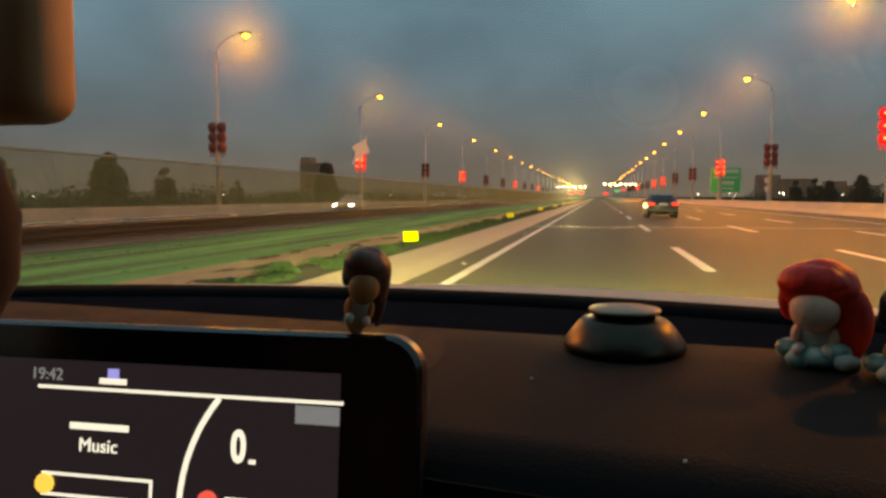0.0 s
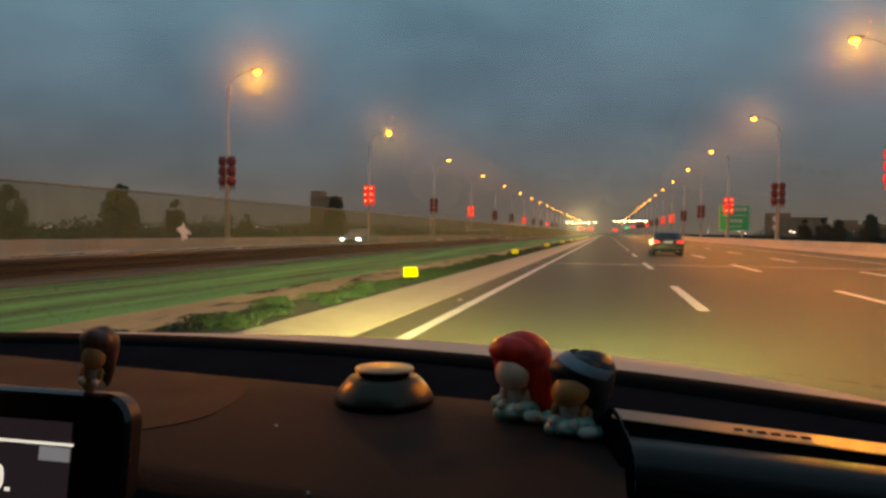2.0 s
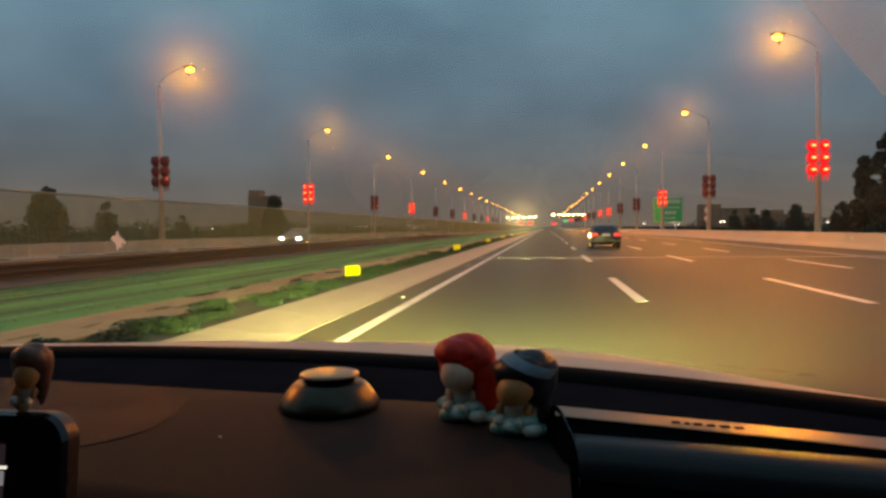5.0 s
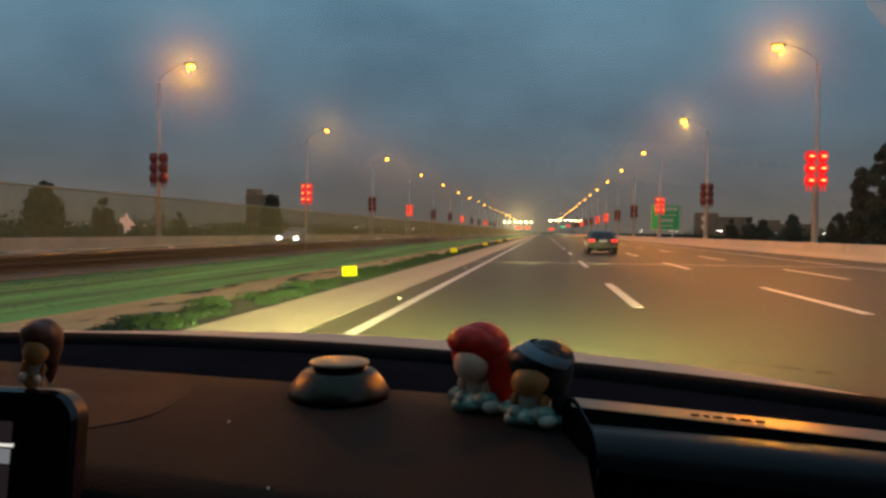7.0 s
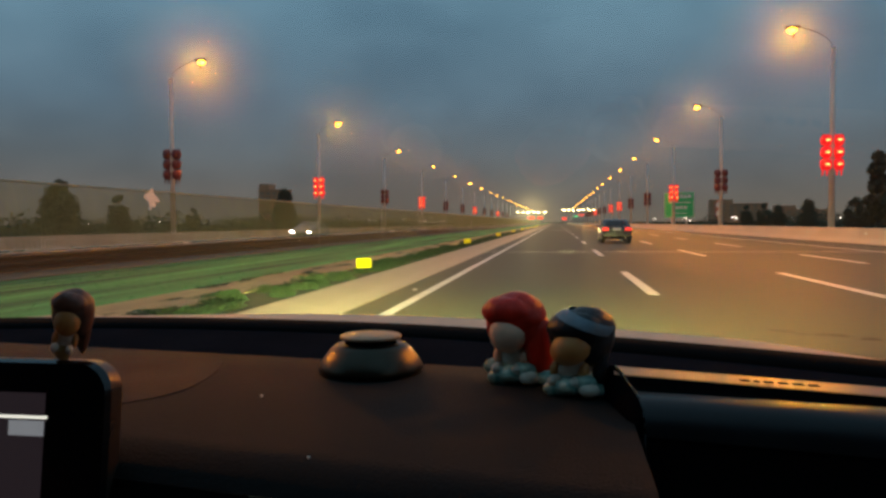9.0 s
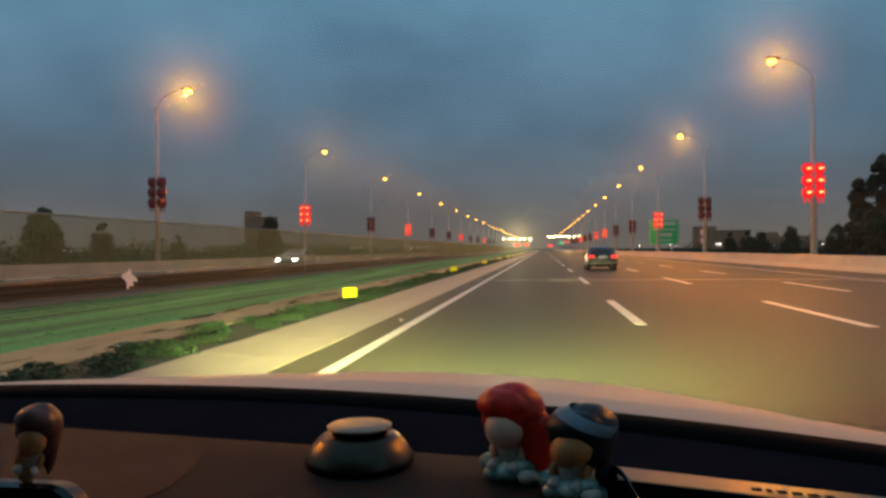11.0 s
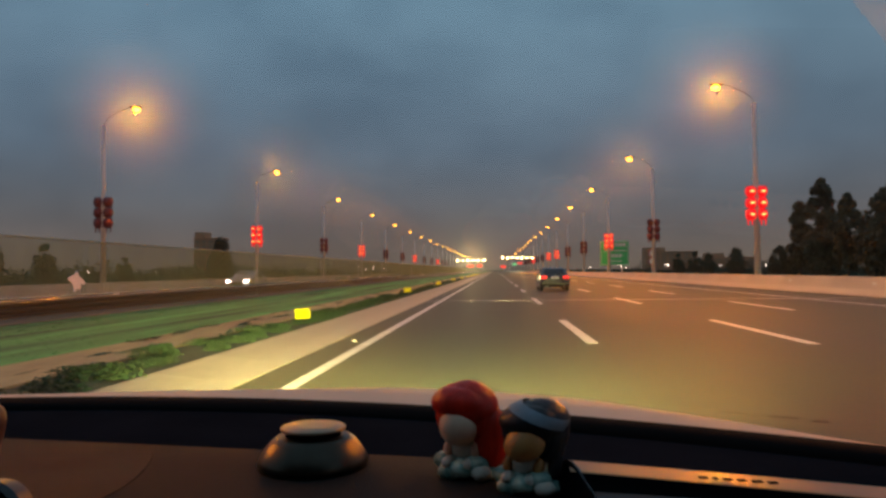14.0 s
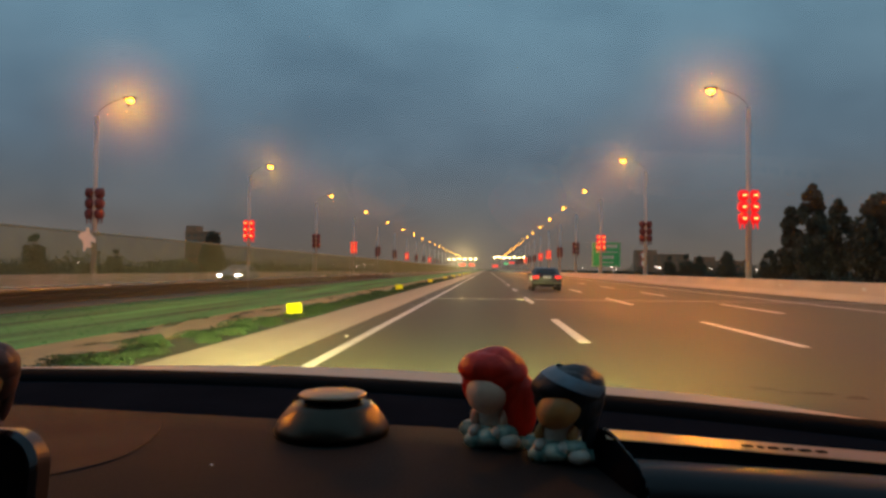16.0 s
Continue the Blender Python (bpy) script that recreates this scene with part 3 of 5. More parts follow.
for k in range(1, 9):
    copy_thing(d0, pose(-4.52, 17.0 + 21.5 * k, 0.29, 0, -4, -10))


# ---- street lamps ----
def street_lamp(label):
    t = thing("street_lamp", label, "street lamp", "street lamps")
    bm = bmesh.new()
    tube(bm, (0, 0, 0), (0, 0, 11.9), 0.20, 0.12, 14)
    part("pole", bm, M_GALV, t, smooth=True)
    bm = bmesh.new()
    box(bm, -0.22, 0.22, -0.22, 0.22, 0, 0.04, 0.01)
    box(bm, -0.16, 0.16, -0.16, 0.16, 0.04, 0.9, 0.02)
    part("base", bm, M_GALV, t)
    bm = bmesh.new()
    pts = [(0, 0, 11.8), (-0.15, 0, 12.25), (-0.6, 0, 12.65), (-1.3, 0, 13.0), (-2.0, 0, 13.2)]
    for a, b in zip(pts, pts[1:]):
        tube(bm, a, b, 0.017, 0.015, 8)
    part("arm", bm, M_TRIM_STEEL, t, smooth=True)
    bm = bmesh.new()
    box(bm, -2.80, -1.95, -0.17, 0.17, 13.16, 13.28, 0.05, 3)
    head = part("lamp_head", bm, M_HEAD, t, "grey lamp housing")
    # dark plate added beside the bulb only to shade the pole
    bm = bmesh.new()
    box(bm, -2.325, -2.30, -0.15, 0.15, 12.57, 12.95, 0.008)
    part("reflector", bm, M_HEAD, head, "dark plate added to keep lamp light off the pole")
    bm = bmesh.new()
    ball(bm, (-2.42, 0, 13.00), (0.27, 0.19, 0.17), 16, 10)
    part("lens", bm, M_SODIUM, head, "glowing orange sodium lens", smooth=True)
    return t


def sodium_bulb(lamp, share):
    """The light of one lamp, just under its lens, shining down over the road."""
    d = bpy.data.lights.new("sodium_bulb", "SPOT")
    d.energy, d.color, d.spot_size, d.spot_blend, d.shadow_soft_size = share * LAMP_POWER, (1.0, 0.315, 0.013), radians(178), 0.25, 0.0
    o = new("sodium_bulb", d)
    o.parent, o.matrix_local = lamp, pose(-2.365, 0, 12.74, 0, 12, 0)


lamp0 = street_lamp("tall galvanised street lamp with a glowing orange sodium head")
L_Y, L_STEP, R_Y, R_STEP = 50.0, 34.0, 48.0, 31.0
X_LPOLE, X_RPOLE = -27.7, 17.0
right_ys = [R_Y + R_STEP * k for k in range(-1, 26)]
left_ys = [L_Y + L_STEP * k for k in range(-1, 24)]
lamp0.matrix_world = pose(X_RPOLE, right_ys[-1], 0)
# the farthest lamps are points of light only; the nearer ones light the road
for y in right_ys[12:-1]:
    copy_thing(lamp0, pose(X_RPOLE, y, 0))
for y in left_ys[11:]:
    copy_thing(lamp0, pose(X_LPOLE, y, 0, 0, 0, 180))
lamp1 = copy_thing(lamp0, pose(X_RPOLE, right_ys[0], 0))
sodium_bulb(lamp1, 0.76)
for y in right_ys[1:12]:
    copy_thing(lamp1, pose(X_RPOLE, y, 0))
lamp2 = copy_thing(lamp0, pose(X_LPOLE, left_ys[0], 0, 0, 0, 180))
sodium_bulb(lamp2, 1.0)
for y in left_ys[1:11]:
    copy_thing(lamp2, pose(X_LPOLE, y, 0, 0, 0, 180))


# red lantern clusters tied to the poles, two columns of three
def lanterns(lit):
    t = thing("lantern_cluster", "six glowing red festival lanterns hung on a lamp pole" if lit else "six unlit dark red festival lanterns on a lamp pole", "lanterns", "pole lanterns")
    for r in range(3):
        bm = bmesh.new()
        tube(bm, (-0.52, 0, 0.42 - 0.62 * r + 0.30), (0.52, 0, 0.42 - 0.62 * r + 0.30), 0.02, seg=6)
        part("crossbar", bm, M_LANTERN_FRAME, t)
        for c in (-0.27, 0.27):
            bm = bmesh.new()
            z = 0.42 - 0.62 * r
            lathe(bm, [(0.10, z - 0.29), (0.22, z - 0.22), (0.265, z - 0.04), (0.265, z + 0.08), (0.22, z + 0.24), (0.10, z + 0.30)], 14, (c, -0.02))
            o = part("lantern", bm, M_LANTERN_ON if lit else M_LANTERN_OFF, t, smooth=True)
            if lit:
                bm = bmesh.new()
                ball(bm, (c, -0.27, z + 0.0), (0.12, 0.03, 0.06), 10, 6)
                part("bulb_glow", bm, M_LANTERN_CORE, o, "bright lantern centre", smooth=True)
    for c in (-0.42, -0.22, 0.22, 0.42):
        bm = bmesh.new()
        tube(bm, (c, -0.02, -1.03), (c, -0.02, -1.38), 0.05, 0.035, 8)
        part("tassel", bm, M_LANTERN_ON if lit else M_LANTERN_OFF, t)
    return t


lit0, off0 = lanterns(True), lanterns(False)
ZL = 6.5


def big(m):
    return m @ Matrix.Diagonal((1.3, 1.3, 1.2, 1))


off0.matrix_world = big(pose(X_LPOLE, left_ys[1], ZL - 0.6))
lit0.matrix_world = big(pose(X_LPOLE, left_ys[2], ZL - 0.6))
for k, y in enumerate(left_ys[3:13]):
    copy_thing(lit0 if k % 3 == 1 else off0, pose(X_LPOLE, y, ZL - 0.6))
for k, y in enumerate(right_ys[1:14]):
    copy_thing(lit0 if k in (0, 2, 5, 6, 9) else off0, pose(X_RPOLE, y, ZL - 0.8))


# ---- far toll plaza with floodlights ----
def toll_canopy(x0, x1, y, z, count, label):
    t = thing("toll_canopy", label, "toll canopy")
    bm = bmesh.new()
    box(bm, x0, x1, y, y + 12, z + 0.3, z + 1.6, 0.1)
    part("roof", bm, M_TOLL_STEEL, t)
    for k in range(4):
        px = x0 + (x1 - x0) * (k + 0.5) / 4
        bm = bmesh.new()
        tube(bm, (px, y + 6, 0), (px, y + 6, z + 0.3), 0.35, seg=10)
        part("column", bm, M_TOLL_STEEL, t)
    for k in range(count):
        px = x0 + (x1 - x0) * (k + 0.5) / count
        bm = bmesh.new()
        box(bm, px - 0.8, px + 0.8, y - 0.35, y - 0.05, z - 0.25, z + 0.45, 0.1)
        part("floodlight", bm, M_FLOOD, t, "glaring warm white floodlight")
    # the beam of the whole row, thrown back along the road
    d = bpy.data.lights.new("flood_beam", "SPOT")
    d.energy, d.color, d.spot_size, d.spot_blend, d.shadow_soft_size = FLOOD_POWER, (1.0, 0.80, 0.34), radians(30), 0.6, 0.0
    beam = new("flood_beam", d)
    beam.parent = t
    beam.matrix_local = look(((x0 + x1) / 2, y - 2.0, z + 0.1), ((x0 + x1) / 2 * 0.3, y - 600.0, z - 6.0))
    return t


toll_canopy(5.0, 44.0, 740.0, 13.2, 8, "distant toll canopy with a row of glaring floodlights")
toll_canopy(-42.0, -9.0, 765.0, 11.5, 6, "distant toll canopy over the opposite carriageway with floodlights")
for x, w, z, m_led, lab in ((-24, 6, 5.5, M_LED_RED, "far glowing red lane sign"), (-15, 5, 5.5, M_LED_RED, "far glowing red lane sign"), (8, 5, 4.5, M_LED_RED, "far glowing red lane sign"),
                            (19, 4, 7.0, M_LED_GREEN, "far glowing green lane sign"), (24, 5, 8.0, M_LED_RED, "far glowing red lane sign")):
    t = thing("lane_sign", lab, "led sign", "toll lane signs")
    bm = bmesh.new()
    box(bm, x - w / 2, x + w / 2, 722, 722.3, z - 1.0, z + 1.0, 0.05)
    part("panel", bm, m_led, t)
    bm = bmesh.new()
    tube(bm, (x, 722.15, 0), (x, 722.15, z - 1.0), 0.12, seg=8)
    part("post", bm, M_GALV, t)


# ---- green direction sign and round signs ----
sign = thing("direction_sign", "green motorway direction sign with pale lettering on two posts", "road sign", at=pose(20.5, 127.0, 0, 0, 0, -3))
bm = bmesh.new()
box(bm, -2.4, 2.4, -0.05, 0.05, 1.9, 6.1, 0.04)
panel = part("panel", bm, M_SIGN_GREEN, sign)
bm = bmesh.new()
for x0, x1, z0, z1 in ((-2.3, 2.3, 1.98, 2.06), (-2.3, 2.3, 5.94, 6.02), (-2.32, -2.24, 1.98, 6.02), (2.24, 2.32, 1.98, 6.02)):
    box(bm, x0, x1, -0.062, -0.052, z0, z1)
part("border", bm, M_SIGN_WHITE, panel, "thin white border")
for z, widths, h in ((5.15, (0.5, 0.5, 0.5, 0.5, 0.5, 0.5), 0.55), (4.35, (1.5, 0.8, 1.0), 0.16), (3.3, (0.5, 0.5, 0.5, 0.5), 0.5), (2.55, (1.4, 0.9), 0.15)):
    total = sum(widths) + 0.14 * (len(widths) - 1)
    x = -total / 2
    for w in widths:
        bm = bmesh.new()
        box(bm, x, x + w, -0.062, -0.052, z, z + h)
        part("lettering_bar", bm, M_SIGN_WHITE, panel)
        x += w + 0.14
for x in (-1.2, 1.2):
    bm = bmesh.new()
    tube(bm, (x, 0.12, 0), (x, 0.12, 5.6), 0.10, seg=10)
    part("post", bm, M_GALV, sign)

t = thing("round_sign", "two small round white signs on one post", "road sign", at=pose(19.5, 92.0, 0, 0, 0, -4))
bm = bmesh.new()
tube(bm, (0, 0.05, 0), (0, 0.05, 3.7), 0.05, seg=8)
part("post", bm, M_GALV, t)
for z in (3.2, 2.2):
    bm = bmesh.new()
    tube(bm, (0, 0.0, z), (0, -0.02, z), 0.45, seg=28)
    disc = part("disc", bm, M_SIGN_RED, t, "red-rimmed disc")
    bm = bmesh.new()
    tube(bm, (0, -0.024, z), (0, -0.034, z), 0.36, seg=28)
    part("face", bm, M_SIGN_WHITE, disc, "white sign face")


# ---- trees ----
def tree_meshes(seed, height, slim):
    rnd = random.Random(seed)
    bm = bmesh.new()
    tube(bm, (0, 0, 0), (0.1, 0, height * 0.5), 0.16, 0.09, 9)
    tube(bm, (0.1, 0, height * 0.5), (0, 0.1, height * 0.92), 0.09, 0.02, 7)
    for k in range(9):
        z = height * (0.22 + 0.07 * k)
        a = 2.4 * k
        r = height * slim * (0.7 - 0.05 * k)
        tube(bm, (0.05, 0, z), (r * math.cos(a), r * math.sin(a), z + height * 0.10), 0.05, 0.015, 6)
    trunk = finish("trunk", bm, M_BARK)
    lumps = [(rnd.uniform(0, 6.28), rnd.random(), rnd.uniform(0.5, 1.0)) for _ in range(34)]
    clouds = []
    for a, h, s in lumps:
        zc = height * (0.16 + 0.80 * h)
        spread = height * slim * math.sin(math.pi * min(0.98, 0.18 + 0.78 * h)) ** 0.8
        cx, cy = spread * 0.65 * math.cos(a), spread * 0.65 * math.sin(a)
        rad = height * slim * (0.30 + 0.30 * s) * (1.15 - 0.6 * h)

        def place(r, cx=cx, cy=cy, zc=zc, rad=rad):
            v = Vector((r.gauss(0, 1), r.gauss(0, 1), r.gauss(0, 1.2)))
            v = v.normalized() * rad * r.random() ** 0.4
            return (cx + v.x, cy + v.y, max(0.3, zc + v.z))
        clouds.append(leaf_cloud(150, place, height * 0.026, rnd))
    return trunk, cloud_mesh("crown", clouds, M_LEAF_TREE)


poplars = [tree_meshes(s, 11.0, 0.15) for s in (3, 4, 5)]
rounds = [tree_meshes(s, 7.0, 0.30) for s in (7, 9)]


def tree(kind, x, y, s, rz, label):
    trunk, crown = (poplars[int(rz) % 3] if kind else rounds[int(rz) % 2])
    t = thing("tree", label, "tree", "roadside trees", at=Matrix.LocRotScale((x, y, -0.05), Euler((0, 0, rz)), (s, s, s)))
    for nm, me in (("trunk", trunk), ("crown", crown)):
        o = new(nm, me)
        o.parent = t


rnd = random.Random(31)
for k in range(13):
    tree(k % 3 != 1, rnd.uniform(33.0, 39.0), 46.0 + 3.2 * k, rnd.uniform(0.75, 1.0) * (1.0 if k % 3 != 1 else 1.2), k + 1, "tall dark poplar in a close row beyond the parapet")
for k in range(7):
    tree(False, rnd.uniform(32.0, 37.0), 90.0 + 7.5 * k, rnd.uniform(0.42, 0.62), k + 1, "low rounded dark tree beyond the parapet")
for x, y, s, rz in ((-52, 70, 0.80, 2), (-55, 75, 0.9, 3), (-57, 79, 0.75, 5), (-53, 83, 0.7, 1), (-45, 118, 1.0, 4), (-46, 124, 0.6, 5), (-60, 64, 0.8, 6), (-50, 96, 0.5, 3)):
    tree(False, x, y, s, rz, "dark bushy tree behind the opposite parapet")


clouds = []
rnd = random.Random(77)
for k in range(90):
    side = -1 if k < 62 else 1
    cx, cy = side * rnd.uniform(62, 120), rnd.uniform(70, 330)
    hh, ww = rnd.uniform(2.0, 4.6), rnd.uniform(3.0, 7.0)

    def place(q, cx=cx, cy=cy, hh=hh, ww=ww):
        a, u = q.uniform(0, 6.28), math.sqrt(q.random())
        return (cx + ww * u * math.cos(a), cy + ww * u * math.sin(a), hh * q.random() * math.sqrt(max(0.05, 1 - u * u)))
    clouds.append(leaf_cloud(150, place, 0.42, rnd))
tagged(new("far_woods", cloud_mesh("far_woods", clouds, M_LEAF_TREE)), "low dark woods and bushes beyond the fields", "woods", kind="stuff")


# ---- hazy buildings and the lights of the far town ----
def building(x, y, w, d, h, storeys, bays, label):
    t = thing("apartment_building", label, "building", at=pose(x, y, 0))
    bm = bmesh.new()
    box(bm, -w / 2, w / 2, 0, d, -0.1, h)
    wall = part("wall", bm, M_BUILDING, t)
    bm = bmesh.new()
    box(bm, -w / 2 - 0.4, w / 2 + 0.4, -0.4, d + 0.4, h, h + 0.8)
    box(bm, -w / 2, -w / 9, d * 0.1, d * 0.9, h + 0.8, h + 4.2)
    part("roof", bm, M_BUILDING, t)
    bm = bmesh.new()
    box(bm, -w / bays * 0.28, w / bays * 0.28, -0.12, 0.05, -h / storeys * 0.28, h / storeys * 0.28)
    wm = finish("window", bm, M_WINDOW_HAZE)
    for i in range(storeys):
        for j in range(bays):
            o = new("window", wm)
            o.parent, o.location = wall, (w * ((j + 0.5) / bays - 0.5), 0, h * (i + 0.5) / storeys)


building(150, 640, 44, 14, 15, 5, 7, "hazy dark apartment block far beyond the fields")
building(205, 660, 40, 14, 10, 3, 6, "hazy dark apartment block far beyond the fields")
building(-168, 420, 16, 12, 21, 7, 4, "hazy brown stepped apartment block far beyond the fields")

verts, faces = [], []
rnd = random.Random(21)
for k in range(150):
    side = 1 if k % 2 else -1
    y = rnd.uniform(560, 800)
    x = side * rnd.uniform(80, 620)
    z, r = rnd.uniform(2.0, 4.5), rnd.uniform(0.30, 0.75)
    i = len(verts)
    verts += [(x - r, y, z), (x + r, y, z), (x, y - r, z), (x, y + r, z), (x, y, z - r), (x, y, z + r)]
    faces += [(i + a, i + b, i + c) for a, b, c in ((0, 2, 5), (2, 1, 5), (1, 3, 5), (3, 0, 5), (2, 0, 4), (1, 2, 4), (3, 1, 4), (0, 3, 4))]
me = bpy.data.meshes.new("town_lights")
me.from_pydata(verts, [], faces)
me.materials.append(M_FAR_LIGHT)
tagged(new("town_lights", me), "tiny white lights of the far town on the horizon", "distant lights", kind="stuff")


# ---- vehicles ----
def vehicle(name, label, side, glass_side, w, paint, at, taper, soft=0.035):
    """side: the outline (y, z) of the painted body, tail at y = 0 and nose ahead."""
    t = thing(name, label, "car", "cars", at=at)
    top = max(z for _, z in side)

    def half(z):
        belt = top * 0.56
        return w / 2 if z < belt else w / 2 * (1 - taper * ((z - belt) / (top - belt)) ** 1.1)
    bm = bmesh.new()
    lanes = [-1.0, -0.93, -0.6, 0.0, 0.6, 0.93, 1.0]
    rows = []
    for y, z in side:
        row = []
        for u in lanes:
            tuck = 0.045 if abs(u) == 1.0 else 0.0
            cy = y + (0.10 * (abs(u) ** 3) if y < 0.35 else -0.14 * (abs(u) ** 3) if y > side_len(side) - 0.5 else 0.0)
            row.append(bm.verts.new((u * half(z), cy, z - (tuck if z > top * 0.9 else 0))))
        rows.append(row)
    n = len(rows)
    for i in range(n):
        a, b = rows[i], rows[(i + 1) % n]
        for k in range(len(lanes) - 1):
            bm.faces.new((a[k], a[k + 1], b[k + 1], b[k]))
    bm.faces.new([r[0] for r in rows])
    bm.faces.new([r[-1] for r in rows][::-1])
    bmesh.ops.recalc_face_normals(bm, faces=bm.faces)
    sharp = [e for e in bm.edges if len(e.link_faces) == 2 and e.calc_face_angle(0) > radians(32)]
    bmesh.ops.bevel(bm, geom=sharp, offset=soft, segments=3, affect="EDGES", profile=0.6, clamp_overlap=True)
    body = part("body", bm, paint, t)
    # side windows
    for sgn in (-1, 1):
        for win in glass_side:
            bm = bmesh.new()
            a = [bm.verts.new((sgn * (half(z) + 0.012), y, z)) for y, z in win]
            b = [bm.verts.new((sgn * (half(z) - 0.03), y, z)) for y, z in win]
            m = len(win)
            for i in range(m):
                bm.faces.new((a[i], a[(i + 1) % m], b[(i + 1) % m], b[i]))
            bm.faces.new(a)
            part("side_window", bm, M_CAR_GLASS, body, "dark tinted glass")
    return t, body, half


def side_len(side):
    return max(y for y, _ in side)


def wheel(parent, x, y, r, wd):
    bm = bmesh.new()
    s = 1 if x > 0 else -1
    prof = [(r - 0.10, -wd / 2), (r - 0.02, -wd / 2), (r, -wd / 2 + 0.03), (r, wd / 2 - 0.03), (r - 0.02, wd / 2), (r - 0.10, wd / 2)]
    lathe(bm, prof, 26)
    o = part("wheel", bm, M_TYRE, parent, "black rubber tyre", smooth=False)
    o.matrix_local = pose(x, y, r, 0, 90, 0)
    bm = bmesh.new()
    lathe(bm, [(0.06, s * wd * 0.42), (r - 0.12, s * wd * 0.50), (r - 0.09, s * wd * 0.53)], 20)
    for k in range(5):
        a = 2 * math.pi * k / 5
        tube(bm, (0, 0, s * wd * 0.53), ((r - 0.11) * math.cos(a), (r - 0.11) * math.sin(a), s * wd * 0.53), 0.03, 0.035, 6)
    part("rim", bm, M_RIM, o, "silver alloy rim")


def bits(parent, name, specs, material, label="", bevel=0.02):
    for x0, x1, y0, y1, z0, z1 in specs:
        bm = bmesh.new()
        box(bm, x0, x1, y0, y1, z0, z1, bevel)
        part(name, bm, material, parent, label)


# white SUV in the next lane, placed behind to stay out of the camera's view
suv_side = [(0.14, 0.40), (0.02, 0.56), (0.0, 0.80), (0.06, 1.02), (0.15, 1.15), (0.50, 1.56), (0.66, 1.645), (2.1, 1.70), (2.55, 1.66), (3.3, 1.14), (4.25, 1.02), (4.45, 0.82), (4.45, 0.40), (4.2, 0.30), (0.3, 0.30)]
suv_glass = [[(0.62, 1.14), (1.25, 1.14), (1.25, 1.54), (0.82, 1.54)], [(1.33, 1.14), (2.2, 1.14), (2.2, 1.55), (1.33, 1.55)], [(2.28, 1.14), (3.1, 1.14), (2.6, 1.52), (2.28, 1.55)]]
suv, suv_body, half = vehicle("suv", "white SUV with lit tail lamps, overtaken in the next lane", suv_side, suv_glass, 1.86, M_CAR_WHITE, pose(3.65, -9.5, 0) @ Matrix.Diagonal((1.0, 1.0, 0.94, 1)), 0.32, 0.06)
bm = bmesh.new()
q = [(-0.62, 0.180, 1.185), (0.62, 0.180, 1.185), (0.50, 0.475, 1.53), (-0.50, 0.475, 1.53)]
a = [bm.verts.new((x, y - 0.03, z + 0.01)) for x, y, z in q]
b = [bm.verts.new((x, y + 0.06, z)) for x, y, z in q]
for i in range(4):
    bm.faces.new((a[i], a[(i + 1) % 4], b[(i + 1) % 4], b[i]))
bm.faces.new(a)
part("rear_window", bm, M_CAR_GLASS, suv_body, "dark tinted rear window")
bits(suv_body, "spoiler", [(-0.56, 0.56, 0.34, 0.66, 1.585, 1.645)], M_CAR_WHITE, bevel=0.025)
bits(suv_body, "emblem", [(-0.045, 0.045, 0.015, 0.06, 1.03, 1.11)], M_TRIM, "small dark round emblem", 0.02)
bits(suv_body, "rear_wiper", [(-0.02, 0.34, 0.125, 0.16, 1.195, 1.213)], M_TRIM, "thin black rear wiper", 0.004)
bits(suv_body, "bumper", [(-0.88, 0.88, -0.03, 0.16, 0.44, 0.74)], M_TRIM, "black lower bumper", 0.05)
bits(suv_body, "skid_plate", [(-0.58, 0.58, -0.05, 0.1, 0.28, 0.42)], M_TRIM_STEEL, "dull grey skid plate", 0.02)
bits(suv_body, "number_plate", [(-0.24, 0.24, -0.055, -0.028, 0.60, 0.74)], M_PLATE, "plain pale green plate", 0.008)
for s in (-1, 1):
    x0, x1 = sorted((s * 0.50, s * 0.91))
    bits(suv_body, "tail_lamp", [(x0, x1, -0.02, 0.22, 0.98, 1.13)], M_TAIL_RED, "red tail lamp", 0.03)
    x0, x1 = sorted((s * 0.54, s * 0.88))
    bits(suv_body, "brake_light", [(x0, x1, -0.035, 0.1, 1.025, 1.105)], M_TAIL_YELLOW, "glowing amber light bar", 0.015)
    x0, x1 = sorted((s * 0.60, s * 0.78))
    bits(suv_body, "fog_lamp", [(x0, x1, -0.045, 0.1, 0.55, 0.69)], M_TAIL_RED, "red rear fog lamp", 0.02)
    x0, x1 = sorted((s * 0.90, s * 1.10))
    bits(suv_body, "door_mirror", [(x0, x1, 2.95, 3.10, 1.10, 1.26)], M_TRIM, "black door mirror", 0.04)
    bm = bmesh.new()
    tube(bm, (s * 0.66, 0.6, 1.72), (s * 0.66, 2.4, 1.74), 0.02, seg=8)
    part("roof_rail", bm, M_RIM, suv_body, "silver roof rail")
    x0, x1 = sorted((s * 0.80, s * 0.945))
    bits(suv_body, "wheel_arch", [(x0, x1, 0.42, 1.30, 0.30, 0.80), (x0, x1, 3.12, 4.0, 0.30, 0.80)], M_TRIM, "black wheel arch cladding", 0.10)
    for y in (0.86, 3.56):
        wheel(suv, s * 0.84, y, 0.36, 0.23)

